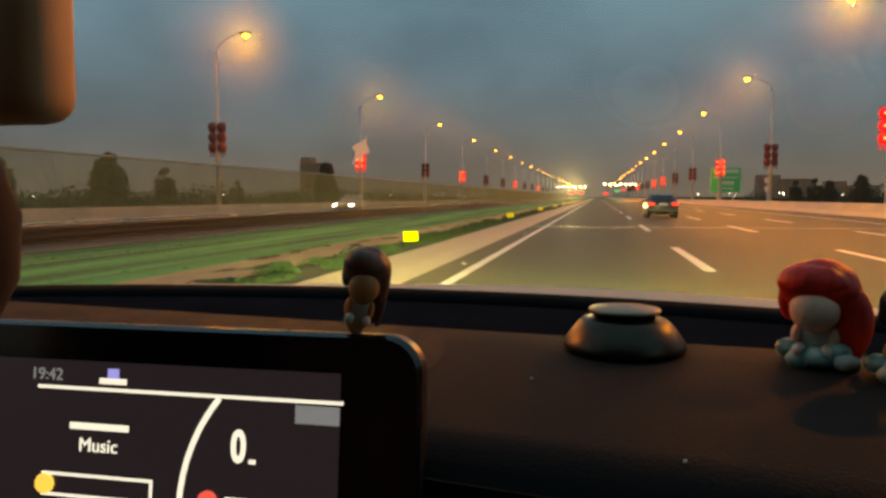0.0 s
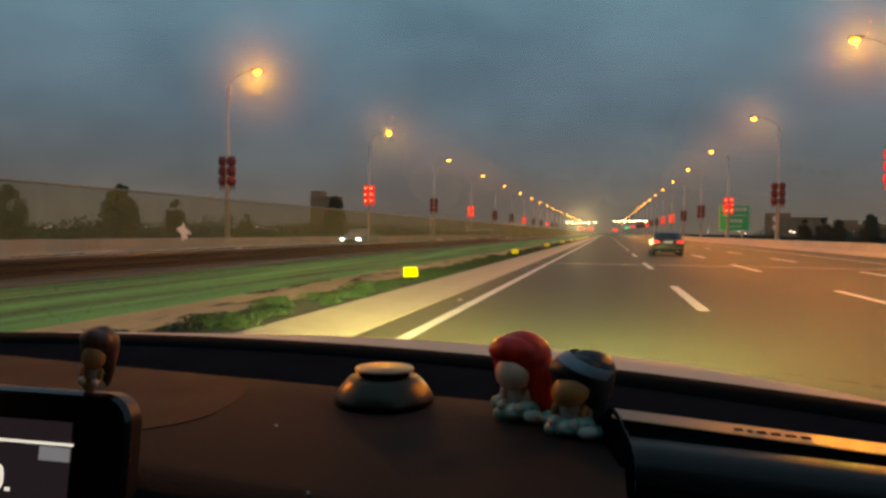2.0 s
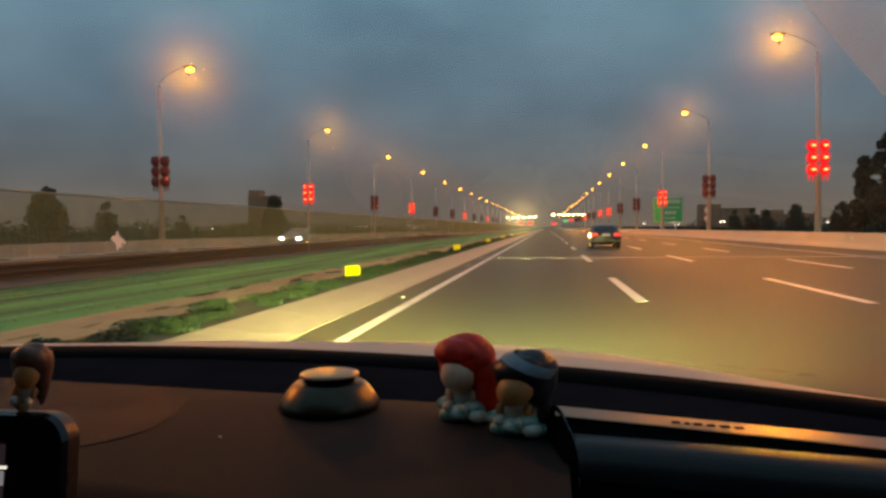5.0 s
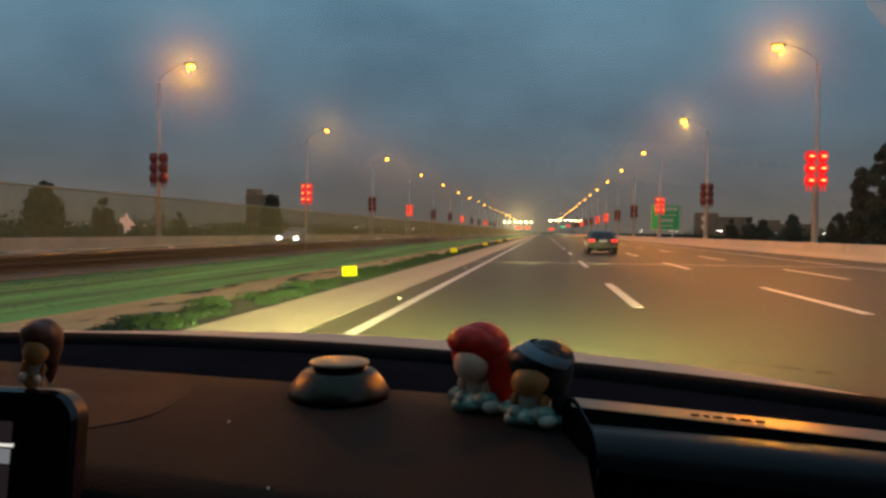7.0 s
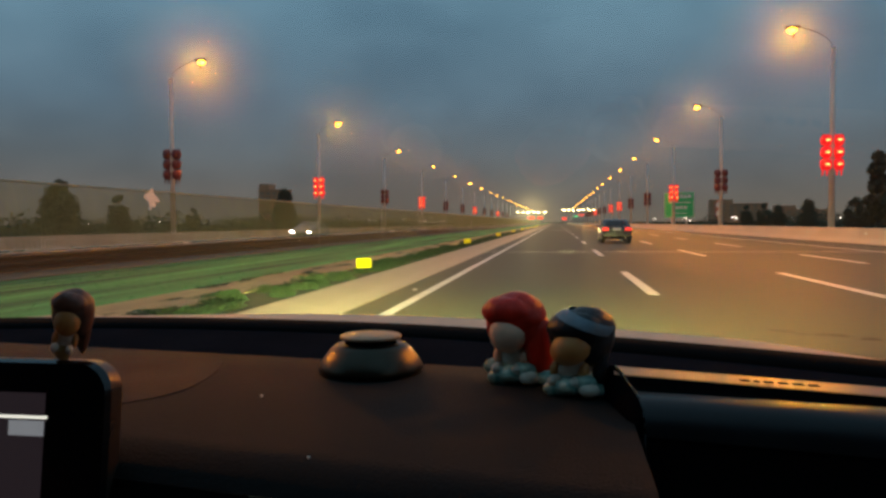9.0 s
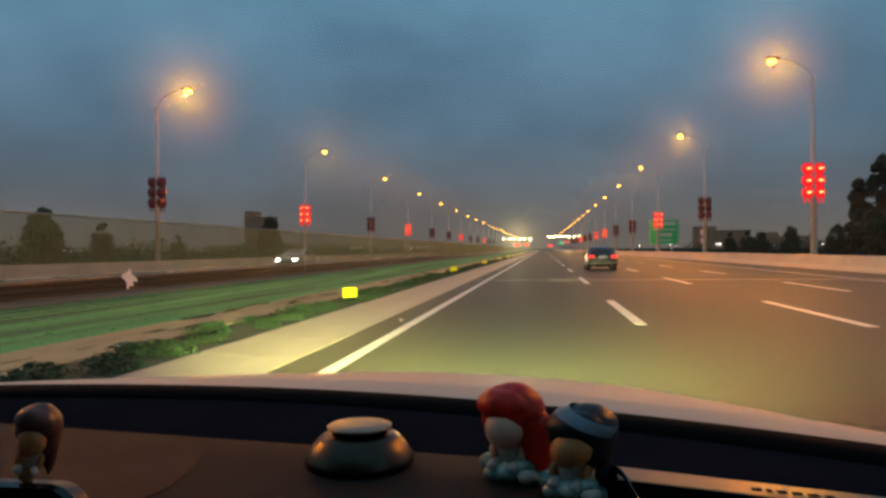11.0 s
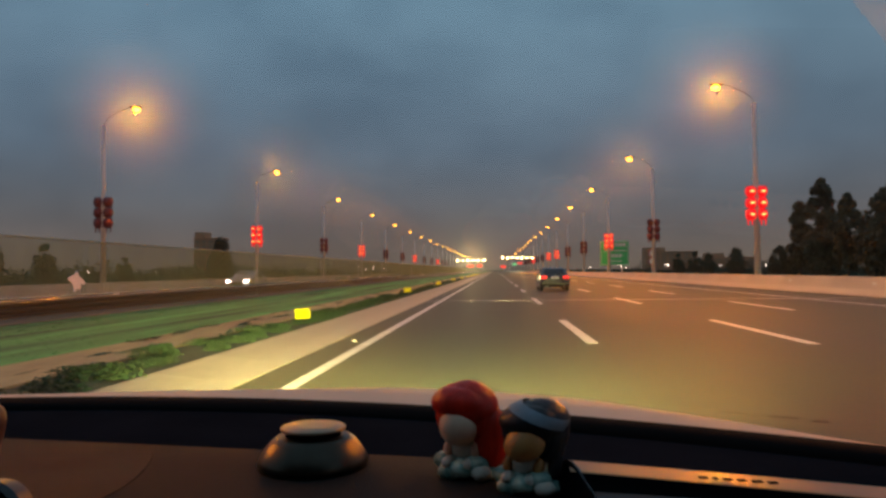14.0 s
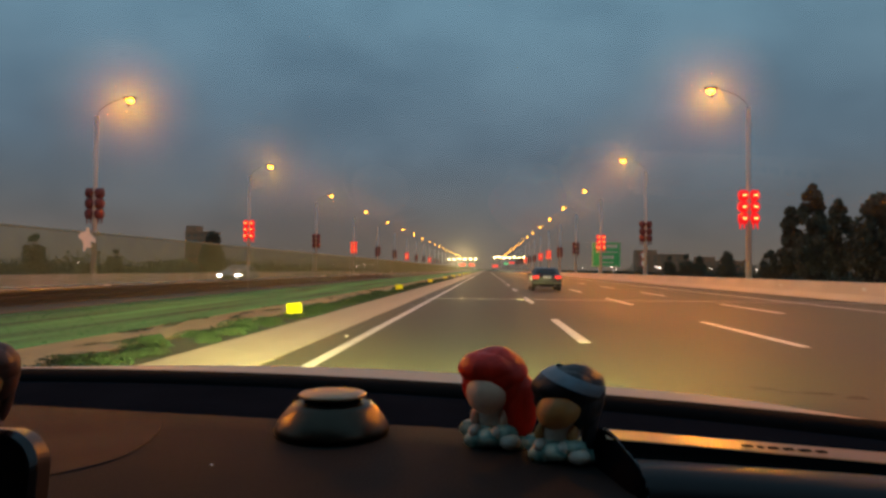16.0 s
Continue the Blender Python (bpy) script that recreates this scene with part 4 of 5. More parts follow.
# dark saloon further ahead
sed_side = [(0.12, 0.34), (0.0, 0.5), (0.02, 0.85), (0.12, 0.98), (0.55, 1.02), (1.15, 1.38), (1.6, 1.43), (2.2, 1.42), (3.1, 1.02), (4.2, 0.86), (4.45, 0.66), (4.42, 0.34), (4.2, 0.24), (0.3, 0.24)]
sed_glass = [[(1.05, 1.0), (1.75, 1.0), (1.75, 1.34), (1.32, 1.34)], [(1.83, 1.0), (2.9, 1.0), (2.25, 1.35), (1.83, 1.36)]]
sed, sed_body, half = vehicle("saloon_car", "dark saloon car with red tail lamps further ahead", sed_side, sed_glass, 1.76, M_CAR_DARK, pose(3.75, 44.0, 0), 0.24)
bm = bmesh.new()
q = [(-0.62, 0.60, 1.04), (0.62, 0.60, 1.04), (0.52, 1.10, 1.34), (-0.52, 1.10, 1.34)]
a = [bm.verts.new((x, y - 0.02, z + 0.02)) for x, y, z in q]
b = [bm.verts.new((x, y + 0.06, z - 0.02)) for x, y, z in q]
for i in range(4):
    bm.faces.new((a[i], a[(i + 1) % 4], b[(i + 1) % 4], b[i]))
bm.faces.new(a)
part("rear_window", bm, M_CAR_GLASS, sed_body, "dark tinted rear window")
bits(sed_body, "bumper", [(-0.84, 0.84, -0.04, 0.15, 0.36, 0.60)], M_CAR_DARK, "", 0.05)
bits(sed_body, "number_plate", [(-0.24, 0.24, -0.03, -0.01, 0.76, 0.90)], M_PLATE_PALE, "plain pale plate", 0.008)
for s in (-1, 1):
    x0, x1 = sorted((s * 0.48, s * 0.84))
    bits(sed_body, "tail_lamp", [(x0, x1, -0.03, 0.15, 0.76, 0.92)], M_TAIL_RED, "glowing red tail lamp", 0.03)
    x0, x1 = sorted((s * 0.86, s * 1.02))
    bits(sed_body, "door_mirror", [(x0, x1, 2.75, 2.9, 0.95, 1.08)], M_CAR_DARK, "", 0.04)
    x0, x1 = sorted((s * 0.45, s * 0.55))
    bits(sed_body, "exhaust_pipe", [(x0, x1, -0.03, 0.2, 0.26, 0.33)], M_RIM, "silver tailpipe", 0.02)
    for y in (0.85, 3.5):
        wheel(sed, s * 0.78, y, 0.31, 0.20)

# oncoming car beyond the median
onc, onc_body, half = vehicle("oncoming_car", "silver oncoming car with bright headlamps beyond the median", sed_side, sed_glass, 1.78, M_CAR_SILVER, pose(-18.5, 56.0, 0, 0, 0, 180), 0.24)
for s in (-1, 1):
    x0, x1 = sorted((s * 0.50, s * 0.80))
    bits(onc_body, "headlamp", [(x0, x1, 4.30, 4.50, 0.60, 0.74)], M_BEAM, "glaring white headlamp", 0.03)
    for y in (0.85, 3.5):
        wheel(onc, s * 0.78, y, 0.31, 0.20)
bits(onc_body, "grille", [(-0.45, 0.45, 4.36, 4.48, 0.40, 0.62)], M_TRIM, "black grille", 0.02)
bits(onc_body, "windscreen", [(-0.55, 0.55, 2.55, 2.62, 1.06, 1.3)], M_CAR_GLASS, "dark glass", 0.02)


# ---- own car: bonnet, windscreen, dashboard ----
ZD = 1.117
own = thing("own_car", "interior of the travelling car with brown dashboard and white bonnet", "car interior")


def y_base(x):
    """The lower edge of the windscreen, an arc bowed ahead."""
    return 0.362 - 0.32 * (x + 0.368) ** 2


def y_front(x):
    """The front edge of the brown dash top."""
    return 0.055 - 0.14 * x


xs = [-1.02 + 0.045 * i for i in range(41)]
# bonnet
bm = bmesh.new()
rows = []
for f in [0, 0.03, 0.1, 0.2, 0.35, 0.5, 0.65, 0.78, 0.88, 0.95, 1.0]:
    row = []
    for x in xs:
        u = (x + 0.12) / 0.90
        yb = y_base(x) + 0.03
        nose = 1.95 - 0.30 * u * u
        y = yb + (nose - yb) * f
        z = 1.1218 - 0.156 * (y - 0.42) - (0.098 if x > -0.171 else 0.056) * (x + 0.171) ** 2 - 0.25 * max(0.0, f - 0.80) ** 1.5 - (0.018 * (1 - min(1, f / 0.03)))
        z += 0.004 * math.exp(-((abs(u) - 0.62) / 0.10) ** 2)
        row.append((x, y, z))
    rows.append(row)
rows.append([(x, y + 0.01, z - 0.05) for x, y, z in rows[-1]])
strip_sheet(bm, rows)
part("bonnet", bm, M_HOOD, own, "pearl white bonnet with street-lamp orange put into its colour", smooth=True)
# black cowl band at the foot of the glass
bm = bmesh.new()
strip_sheet(bm, [[(x, y_base(x) + dy, z) for x in xs] for dy, z in ((0.035, 1.06), (0.025, 1.115), (0.0, ZD + 0.004), (-0.045, ZD - 0.004), (-0.05, ZD - 0.03))])
part("cowl_band", bm, M_BLACK, own, "black band at the foot of the windscreen", smooth=True)
# front of the dash, with the sky's reflection put into its navy colour
bm = bmesh.new()
rows = []
for f, z in ((0, ZD - 0.016), (0.06, ZD - 0.014), (0.4, ZD - 0.012), (0.8, ZD - 0.008), (1.0, ZD - 0.008)):
    rows.append([(x, y_front(x) + (y_base(x) - 0.04 - y_front(x)) * f, z) for x in xs])
strip_sheet(bm, rows)
part("defroster_panel", bm, M_DEFROST, own, "dark front panel of the dash, navy in place of sky reflection", smooth=True)
# brown dash top rolling over to the fascia
bm = bmesh.new()
rows = []
dx = [-1.0 + 0.03055 * i for i in range(41)]
for kind, v in (("f", -0.016), ("f", -0.004), ("f2", 0.0), ("m", 0.25), ("m", 0.5), ("m", 0.75), ("r", 0.0), ("r", 0.15), ("r", 0.3), ("r", 0.45), ("r", 0.6)):
    row = []
    for x in dx + [0.236, 0.248]:
        yf, yr = y_front(x), -0.238 - 0.19 * (x + 0.05)
        crown = 0.004 * math.sin(6 * (x + 0.3))
        if kind == "f":
            p = (x, yf, ZD + v)
        elif kind == "f2":
            p = (x, yf - 0.006, ZD)
        elif kind == "m":
            p = (x, yf + (yr - yf) * v, ZD - 0.006 * v * v)
        elif kind == "r":
            a = v * math.pi / 2
            p = (x, yr - 0.045 * math.sin(a), ZD - 0.006 - 0.05 * (1 - math.cos(a)))
        else:
            p = (x, yr - 0.045 + 0.1 * v, ZD - 0.056 - v)
        row.append(p)
    rows.append(row)
strip_sheet(bm, rows)
part("dash_top", bm, M_DASH, own, "soft brown grained dash top", smooth=True)
bm = bmesh.new()
rows = []
for a in (0.6, 0.72, 0.85, 1.0, 1.3):
    row = []
    for x in dx:
        yr = -0.238 - 0.19 * (x + 0.05)
        ang = min(1.0, a) * math.pi / 2
        row.append((x, yr - 0.0455 * math.sin(ang) + (0.25 * (a - 1.0) if a > 1 else 0), ZD - 0.0065 - 0.05 * (1 - math.cos(ang)) - (1.2 * (a - 1.0) if a > 1 else 0)))
    rows.append(row)
strip_sheet(bm, rows)
part("fascia", bm, M_BLACK, own, "black fascia below the dash top", smooth=True)
# speaker cover: a rounded patch slightly proud
bm = bmesh.new()
ring = []
for k in range(48):
    a = 2 * math.pi * k / 48
    x = -0.40 + 0.25 * math.cos(a)
    y = -0.085 + (0.27 if math.sin(a) > 0 else 0.13) * math.sin(a)
    ring.append((x, max(min(y, y_front(x) - 0.010), -0.228 - 0.19 * (x + 0.05))))
def cover_z(x, y):
    v = (y_front(x) - y) / (y_front(x) + 0.238 + 0.19 * (x + 0.05))
    return ZD - 0.006 * max(0.0, v) ** 2


rows = []
for f, up in ((1.0, -0.003), (0.992, 0.0009), (0.8, 0.0010), (0.6, 0.0010), (0.4, 0.0010), (0.2, 0.0010), (0.02, 0.0010)):
    rows.append([bm.verts.new((x, y, cover_z(x, y) + up)) for x, y in ((-0.40 + (p + 0.40) * f, -0.06 + (q + 0.06) * f) for p, q in ring)])
for r0, r1 in zip(rows, rows[1:]):
    for i in range(48):
        bm.faces.new((r0[i], r0[(i + 1) % 48], r1[(i + 1) % 48], r1[i]))
bm.faces.new(rows[-1])
part("speaker_cover", bm, M_GRILLE, own, "reddish brown rounded speaker cover")
# passenger side: raised trim strip, groove and lower panel
prof = [(0.030, ZD - 0.02), (0.006, ZD + 0.022), (0.0, ZD + 0.0245), (-0.031, ZD + 0.0240), (-0.033, ZD + 0.0235)]
groove = [(-0.0328, ZD + 0.0233), (-0.036, ZD + 0.017), (-0.040, ZD + 0.010), (-0.047, ZD + 0.0115)]
prof2 = [(-0.0468, ZD + 0.0118), (-0.055, ZD + 0.0150), (-0.078, ZD + 0.0140), (-0.089, ZD + 0.0080), (-0.095, ZD - 0.001), (-0.097, ZD - 0.010)]
prof3 = [(-0.0958, ZD - 0.0102), (-0.104, ZD - 0.05), (-0.130, ZD - 0.080), (-0.150, ZD - 0.12), (-0.150, ZD - 0.22), (-0.12, ZD - 0.5)]
px = [0.238 + 0.035 * i for i in range(17)]


def y_pass(x):
    return -0.070 - 0.29 * (x - 0.238) - 0.10 * (x - 0.238) ** 2


def cap_x(p):
    """Where the passenger panel ends, slanting towards the seat and back again below."""
    return 0.238 + (0.19 * max(0.0, -p) if p > -0.097 else 0.0184 - 0.16 * (-0.097 - p))


bm = bmesh.new()
vs = strip_sheet(bm, [[(x, y_pass(x) + p, z) for x in px] for p, z in prof])
bm.faces.new([r[0] for r in vs])
strip = part("trim_strip", bm, M_STRIP, own, "satin trim strip with orange lamp light put into its colour", smooth=False)
for k, (u, w) in enumerate(((0.0, 0.007), (0.010, 0.004), (0.017, 0.007), (0.027, 0.007), (0.037, 0.008), (0.048, 0.007))):
    bm = bmesh.new()
    x = 0.335 + u
    box(bm, x, x + w, -0.003, 0.003, 0, 0.0006, 0.0002, 1, m=Matrix.Translation((0, y_pass(0.36) - 0.013 - 0.27 * u, ZD + 0.0244)))
    part("embossed_mark", bm, M_BLACK, strip)
bm = bmesh.new()
vs = strip_sheet(bm, [[(x, y_pass(x) + p, z + 0.03 * (x - 0.238)) for x in [cap_x(p)] + px[1:]] for p, z in prof2])
part("passenger_panel", bm, M_PANEL, own, "dark satin panel above the glovebox", smooth=True)
bm = bmesh.new()
strip_sheet(bm, [[(x, y_pass(x) + p, z + (0.03 * (x - 0.238) if p < -0.039 else 0)) for x in [cap_x(p)] + px[1:]] for p, z in groove])
part("shadow_groove", bm, M_BLACK, own, "black groove under the trim strip", smooth=True)
bm = bmesh.new()
strip_sheet(bm, [[(x, y_pass(x) + p, z + 0.03 * (x - 0.238)) for x in [cap_x(p)] + px[1:]] for p, z in prof3])
part("glovebox_front", bm, M_MATT, own, "black glovebox front", smooth=True)
bm = bmesh.new()
cap = [(0.030, ZD - 0.02), (0.018, ZD + 0.004), (0.006, ZD + 0.022), (-0.012, ZD + 0.0250), (-0.031, ZD + 0.0235), (-0.050, ZD + 0.0190), (-0.068, ZD + 0.0160), (-0.082, ZD + 0.0120), (-0.091, ZD + 0.0060), (-0.0955, ZD - 0.002)] + prof3
side = []
for p, z in cap:
    x, y = cap_x(p), y_pass(0.238) + p
    side.append([(x - 0.016, y, z - 0.06), (x - 0.010, y, z - 0.012), (x - 0.005, y, z - 0.001), (x - 0.001, y, z + 0.0016), (x + 0.0015, y, z + 0.0012), (x + 0.003, y, z - 0.002)])
strip_sheet(bm, side)
part("panel_end_cap", bm, M_MATT, own, "black end cap of the passenger panel", smooth=True)
# thin bead added to stand in for the highlight along the cap's edge
bm = bmesh.new()
for (p0, z0), (p1, z1) in zip(cap[3:], cap[4:12]):
    tube(bm, (cap_x(p0), y_pass(0.238) + p0, z0 + 0.0014), (cap_x(p1), y_pass(0.238) + p1, z1 + 0.0014), 0.0010, seg=8)
part("edge_highlight_bead", bm, M_GLOSS_BLACK, own, "glossy black bead added as the highlight of the panel's end", smooth=True)

# centre display standing proud of the dash
SX0, SX1, SY, SZ0, SZ1 = -0.475, -0.122, -0.262, 0.955, 1.173
tilt = Matrix.Translation((0, SY, SZ1)) @ Matrix.Rotation(radians(-7), 4, "X") @ Matrix.Translation((0, -SY, -SZ1))
disp = thing("display_unit", "", "")
disp.name = "centre_display"
disp.parent = own
disp.matrix_local = tilt
tagged(disp, "wide glossy black centre display with a lit media screen")
bm = bmesh.new()
ring = []
rad = 0.022
for cx, cz, a0 in ((SX1 - rad, SZ1 - rad, 0), (SX0 + rad, SZ1 - rad, 90), (SX0 + rad, SZ0 + rad, 180), (SX1 - rad, SZ0 + rad, 270)):
    for k in range(13):
        a = radians(a0 + 7.5 * k)
        ring.append((cx + rad * math.cos(a), cz + rad * math.sin(a)))


def slab(bm, ring, y0, y1, inset=0.0):
    cx, cz = (SX0 + SX1) / 2, (SZ0 + SZ1) / 2
    hw, hh = (SX1 - SX0) / 2, (SZ1 - SZ0) / 2
    a = [bm.verts.new((x, y0, z)) for x, z in ring]
    b = [bm.verts.new((cx + (x - cx) * (1 - inset / hw), y1, cz + (z - cz) * (1 - inset / hh))) for x, z in ring]
    n = len(ring)
    for i in range(n):
        bm.faces.new((a[i], a[(i + 1) % n], b[(i + 1) % n], b[i]))
    return a, b


a, b = slab(bm, ring, SY + 0.017, SY + 0.004)
bm.faces.new(a)
part("shell", bm, M_CHROME, disp, "worn metallic edge of the display")
bm = bmesh.new()
a, b = slab(bm, ring, SY + 0.004, SY - 0.001, 0.002)
bm.faces.new(b)
part("bezel", bm, M_GLOSS_BLACK, disp, "glossy black bezel")


def sx(x):
    return -0.1675 + (x + 0.174) * 0.93


def lit(name, x0, x1, z0, z1, material, depth=0.0016, label=""):
    bm = bmesh.new()
    x0, x1 = sx(x0), sx(x1)
    y1 = SY - 0.001
    box(bm, x0, x1, y1 - depth, y1 - 0.0002, z0, z1)
    part(name, bm, material, disp, label)


lit("screen", -0.478, -0.176, 0.975, 1.150, M_SCREEN, 0.0010, label="dim purple-black screen")
lit("status_bar_line", -0.392, -0.174, 1.1320, 1.1340, M_SCREEN_LIT)
lit("status_patch", -0.205, -0.176, 1.120, 1.1305, M_SCREEN_GREY)
lit("status_icon", -0.345, -0.325, 1.1365, 1.1400, M_SCREEN_LIT)
lit("status_icon", -0.339, -0.331, 1.1400, 1.1460, M_SCREEN_BLUE)
lit("title_bar", -0.366, -0.322, 1.1078, 1.1118, M_SCREEN_LIT)
# writing on the screen
cu0 = bpy.data.curves.new("clock", "FONT")
cu0.body, cu0.size, cu0.align_x, cu0.extrude = "19:42", 0.0105, "LEFT", 0.0003
clock = new("screen_clock", cu0)
clock.data.materials.append(M_SCREEN_GREY)
clock.parent = disp
clock.matrix_local = pose(sx(-0.398), SY - 0.0025, 1.1375, 90, 0, 0)
cu = bpy.data.curves.new("word", "FONT")
cu.body, cu.size, cu.align_x = "Music", 0.0118, "CENTER"
cu.extrude = 0.0003
word = new("screen_word", cu)
word.data.materials.append(M_SCREEN_LIT)
word.parent = disp
word.matrix_local = pose(sx(-0.344), SY - 0.0025, 1.0945, 90, 0, 0)
cu2 = bpy.data.curves.new("digit", "FONT")
cu2.body, cu2.size, cu2.align_x = "0", 0.026, "CENTER"
cu2.extrude, cu2.offset = 0.0003, 0.0008
digit = new("screen_digit", cu2)
digit.data.materials.append(M_SCREEN_LIT)
digit.parent = disp
digit.matrix_local = pose(sx(-0.243), SY - 0.0025, 1.0955, 90, 0, 0) @ Matrix.Diagonal((0.72, 1, 1, 1))
lit("digit_dot", -0.2355, -0.231, 1.0945, 1.0970, M_SCREEN_LIT)
bm = bmesh.new()
prev = None
for k in range(15):
    a = radians(141 + 3.6 * k)
    cx, cz, r = -0.161, 1.064, 0.108
    ps = [(cx + (r + w) * math.cos(a), SY - 0.0026, cz + (r + w) * math.sin(a)) for w in (-0.0018, 0.0018)]
    vs = [bm.verts.new(p) for p in ps]
    if prev:
        bm.faces.new((prev[0], prev[1], vs[1], vs[0]))
    prev = vs
part("dial_arc", bm, M_SCREEN_LIT, disp, "white dial arc")
lit("progress_outline", -0.386, -0.303, 1.0785, 1.0803, M_SCREEN_LIT)
lit("progress_outline", -0.386, -0.303, 1.0657, 1.0675, M_SCREEN_LIT)
lit("progress_outline", -0.3048, -0.303, 1.0675, 1.0785, M_SCREEN_LIT)
bm = bmesh.new()
tube(bm, (sx(-0.383), SY - 0.001, 1.073), (sx(-0.383), SY - 0.004, 1.073), 0.0062, seg=20)
part("progress_knob", bm, M_SCREEN_GOLD, disp, "gold progress knob")
lit("progress_time_bar", -0.386, -0.374, 1.0585, 1.0625, M_SCREEN_GREY)
lit("progress_time_bar", -0.320, -0.306, 1.0585, 1.0625, M_SCREEN_GREY)
bm = bmesh.new()
tube(bm, (sx(-0.263), SY - 0.001, 1.071), (sx(-0.263), SY - 0.004, 1.071), 0.006, seg=20)
part("red_icon", bm, M_SCREEN_RED, disp, "red round icon")
lit("caption_bar", -0.251, -0.195, 1.068, 1.074, M_SCREEN_LIT)
bm = bmesh.new()
tube(bm, (-0.25, SY + 0.02, 1.05), (-0.25, SY + 0.14, 0.98), 0.05, seg=12)
part("display_stalk", bm, M_BLACK, disp)

# unseen plates added ahead of the headlights to cut their beams to shape
for hx in (-0.77, 0.53):
    bm = bmesh.new()
    box(bm, hx - 0.20, hx + 0.20, 2.115, 2.125, 0.597, 0.715)
    box(bm, hx - 0.20, hx + 0.20, 2.115, 2.125, 0.480, 0.5785)
    part("beam_shaper_plate", bm, M_BLACK, own, "unseen black plate added to shape the dipped beam")
    bm = bmesh.new()
    box(bm, hx - 0.17, hx + 0.17, 1.90, 1.96, 0.52, 0.68, 0.03)
    part("headlamp", bm, M_CHROME, own, "chrome headlamp bowl")
for wx in (-0.94, 0.70):
    for wy in (1.25, -1.55):
        wheel(own, wx, wy, 0.34, 0.22)

# outer body of the own car
bm = bmesh.new()
box(bm, -1.00, 0.76, 1.80, 2.15, 0.718, 0.755, 0.017, 3)
part("nose_panel", bm, M_HOOD, own, "pearl white nose panel above the lamps", smooth=True)
bm = bmesh.new()
box(bm, -1.04, 0.80, 1.72, 2.20, 0.22, 0.475, 0.07, 3)
part("front_bumper", bm, M_HOOD, own, "pearl white front bumper", smooth=True)
bm = bmesh.new()
box(bm, -0.56, 0.32, 2.02, 2.12, 0.48, 0.715, 0.012)
front = part("front_grille", bm, M_TRIM, own, "black front grille")
for k in range(5):
    bm = bmesh.new()
    box(bm, -0.54, 0.30, 2.12, 2.135, 0.505 + 0.043 * k, 0.520 + 0.043 * k, 0.003)
    part("grille_bar", bm, M_RIM, front, "silver grille bar")
for x0, x1 in ((-1.05, -0.98), (0.74, 0.81)):
    bm = bmesh.new()
    box(bm, x0, x1, 1.60, 2.08, 0.40, 0.74, 0.03, 3)
    part("front_wing", bm, M_HOOD, own, "pearl white front wing", smooth=True)


def arch(y, r=0.39, n=12):
    """Points of a wheel arch, from the rear to the front."""
    return [(y - r * math.cos(math.pi * k / n), 0.30 + r * math.sin(math.pi * k / n)) for k in range(n + 1)]


side_line = [(-2.36, 0.32)] + arch(-1.55) + arch(1.25) + [(1.72, 0.32), (1.72, 0.74), (1.2, 0.90), (0.22, 1.06), (-2.30, 1.06), (-2.40, 0.80)]
for x0, x1, hx in ((-1.09, -1.073, -1.105), (0.833, 0.85, 0.852)):
    bm = bmesh.new()
    prism(bm, side_line, x0, x1)
    flank = part("outer_side_panel", bm, M_HOOD, own, "pearl white outer side")
    for y in (-0.95, 0.0):
        bm = bmesh.new()
        box(bm, hx, hx + 0.013, y - 0.20, y, 0.86, 0.885, 0.005)
        part("door_handle", bm, M_RIM, flank, "silver door handle")
    bm = bmesh.new()
    x = -1.20 if hx < 0 else 0.84
    box(bm, x, x + 0.12, 0.02, 0.20, 1.02, 1.14, 0.035, 3)
    part("door_mirror", bm, M_HOOD, flank, "pearl white door mirror", smooth=True)
bm = bmesh.new()
prism(bm, [(-2.30, 1.60), (-2.10, 1.645), (-1.4, 1.66), (-0.7, 1.645), (-0.50, 1.60), (-0.50, 1.622), (-2.22, 1.622)], -1.00, 0.76)
part("outer_roof", bm, M_HOOD, own, "pearl white roof")
bm = bmesh.new()
prism(bm, [(-2.252, 0.36), (-2.252, 1.60), (-2.30, 1.60), (-2.44, 1.08), (-2.46, 0.62), (-2.42, 0.36)], -1.06, 0.82)
gate = part("tailgate", bm, M_HOOD, own, "pearl white tailgate")
bm = bmesh.new()
prism(bm, [(-2.318, 1.55), (-2.323, 1.55), (-2.443, 1.12), (-2.436, 1.12)], -0.92, 0.68)
part("rear_window", bm, M_CAR_GLASS, gate, "dark tinted rear window")
for x0, x1 in ((-1.05, -0.72), (0.48, 0.81)):
    bm = bmesh.new()
    box(bm, x0, x1, -2.475, -2.43, 0.86, 1.00, 0.012)
    part("tail_lamp", bm, mat("unlit_tail_lens", (0.35, 0.02, 0.02), 0.25, var=0.1), gate, "red tail lamp")
bm = bmesh.new()
box(bm, -1.05, 0.81, -2.56, -2.36, 0.28, 0.56, 0.06, 3)
part("rear_bumper", bm, M_TRIM, own, "black rear bumper", smooth=True)
# unseen opaque panes added to keep light from behind off the fascia
for x0, x1 in ((-1.05, -1.035), (0.795, 0.81)):
    bm = bmesh.new()
    box(bm, x0, x1, -2.2, -1.25, 1.062, 1.585)
    part("rear_light_block", bm, M_CAR_GLASS, own, "unseen opaque dark rear side pane added to block light")

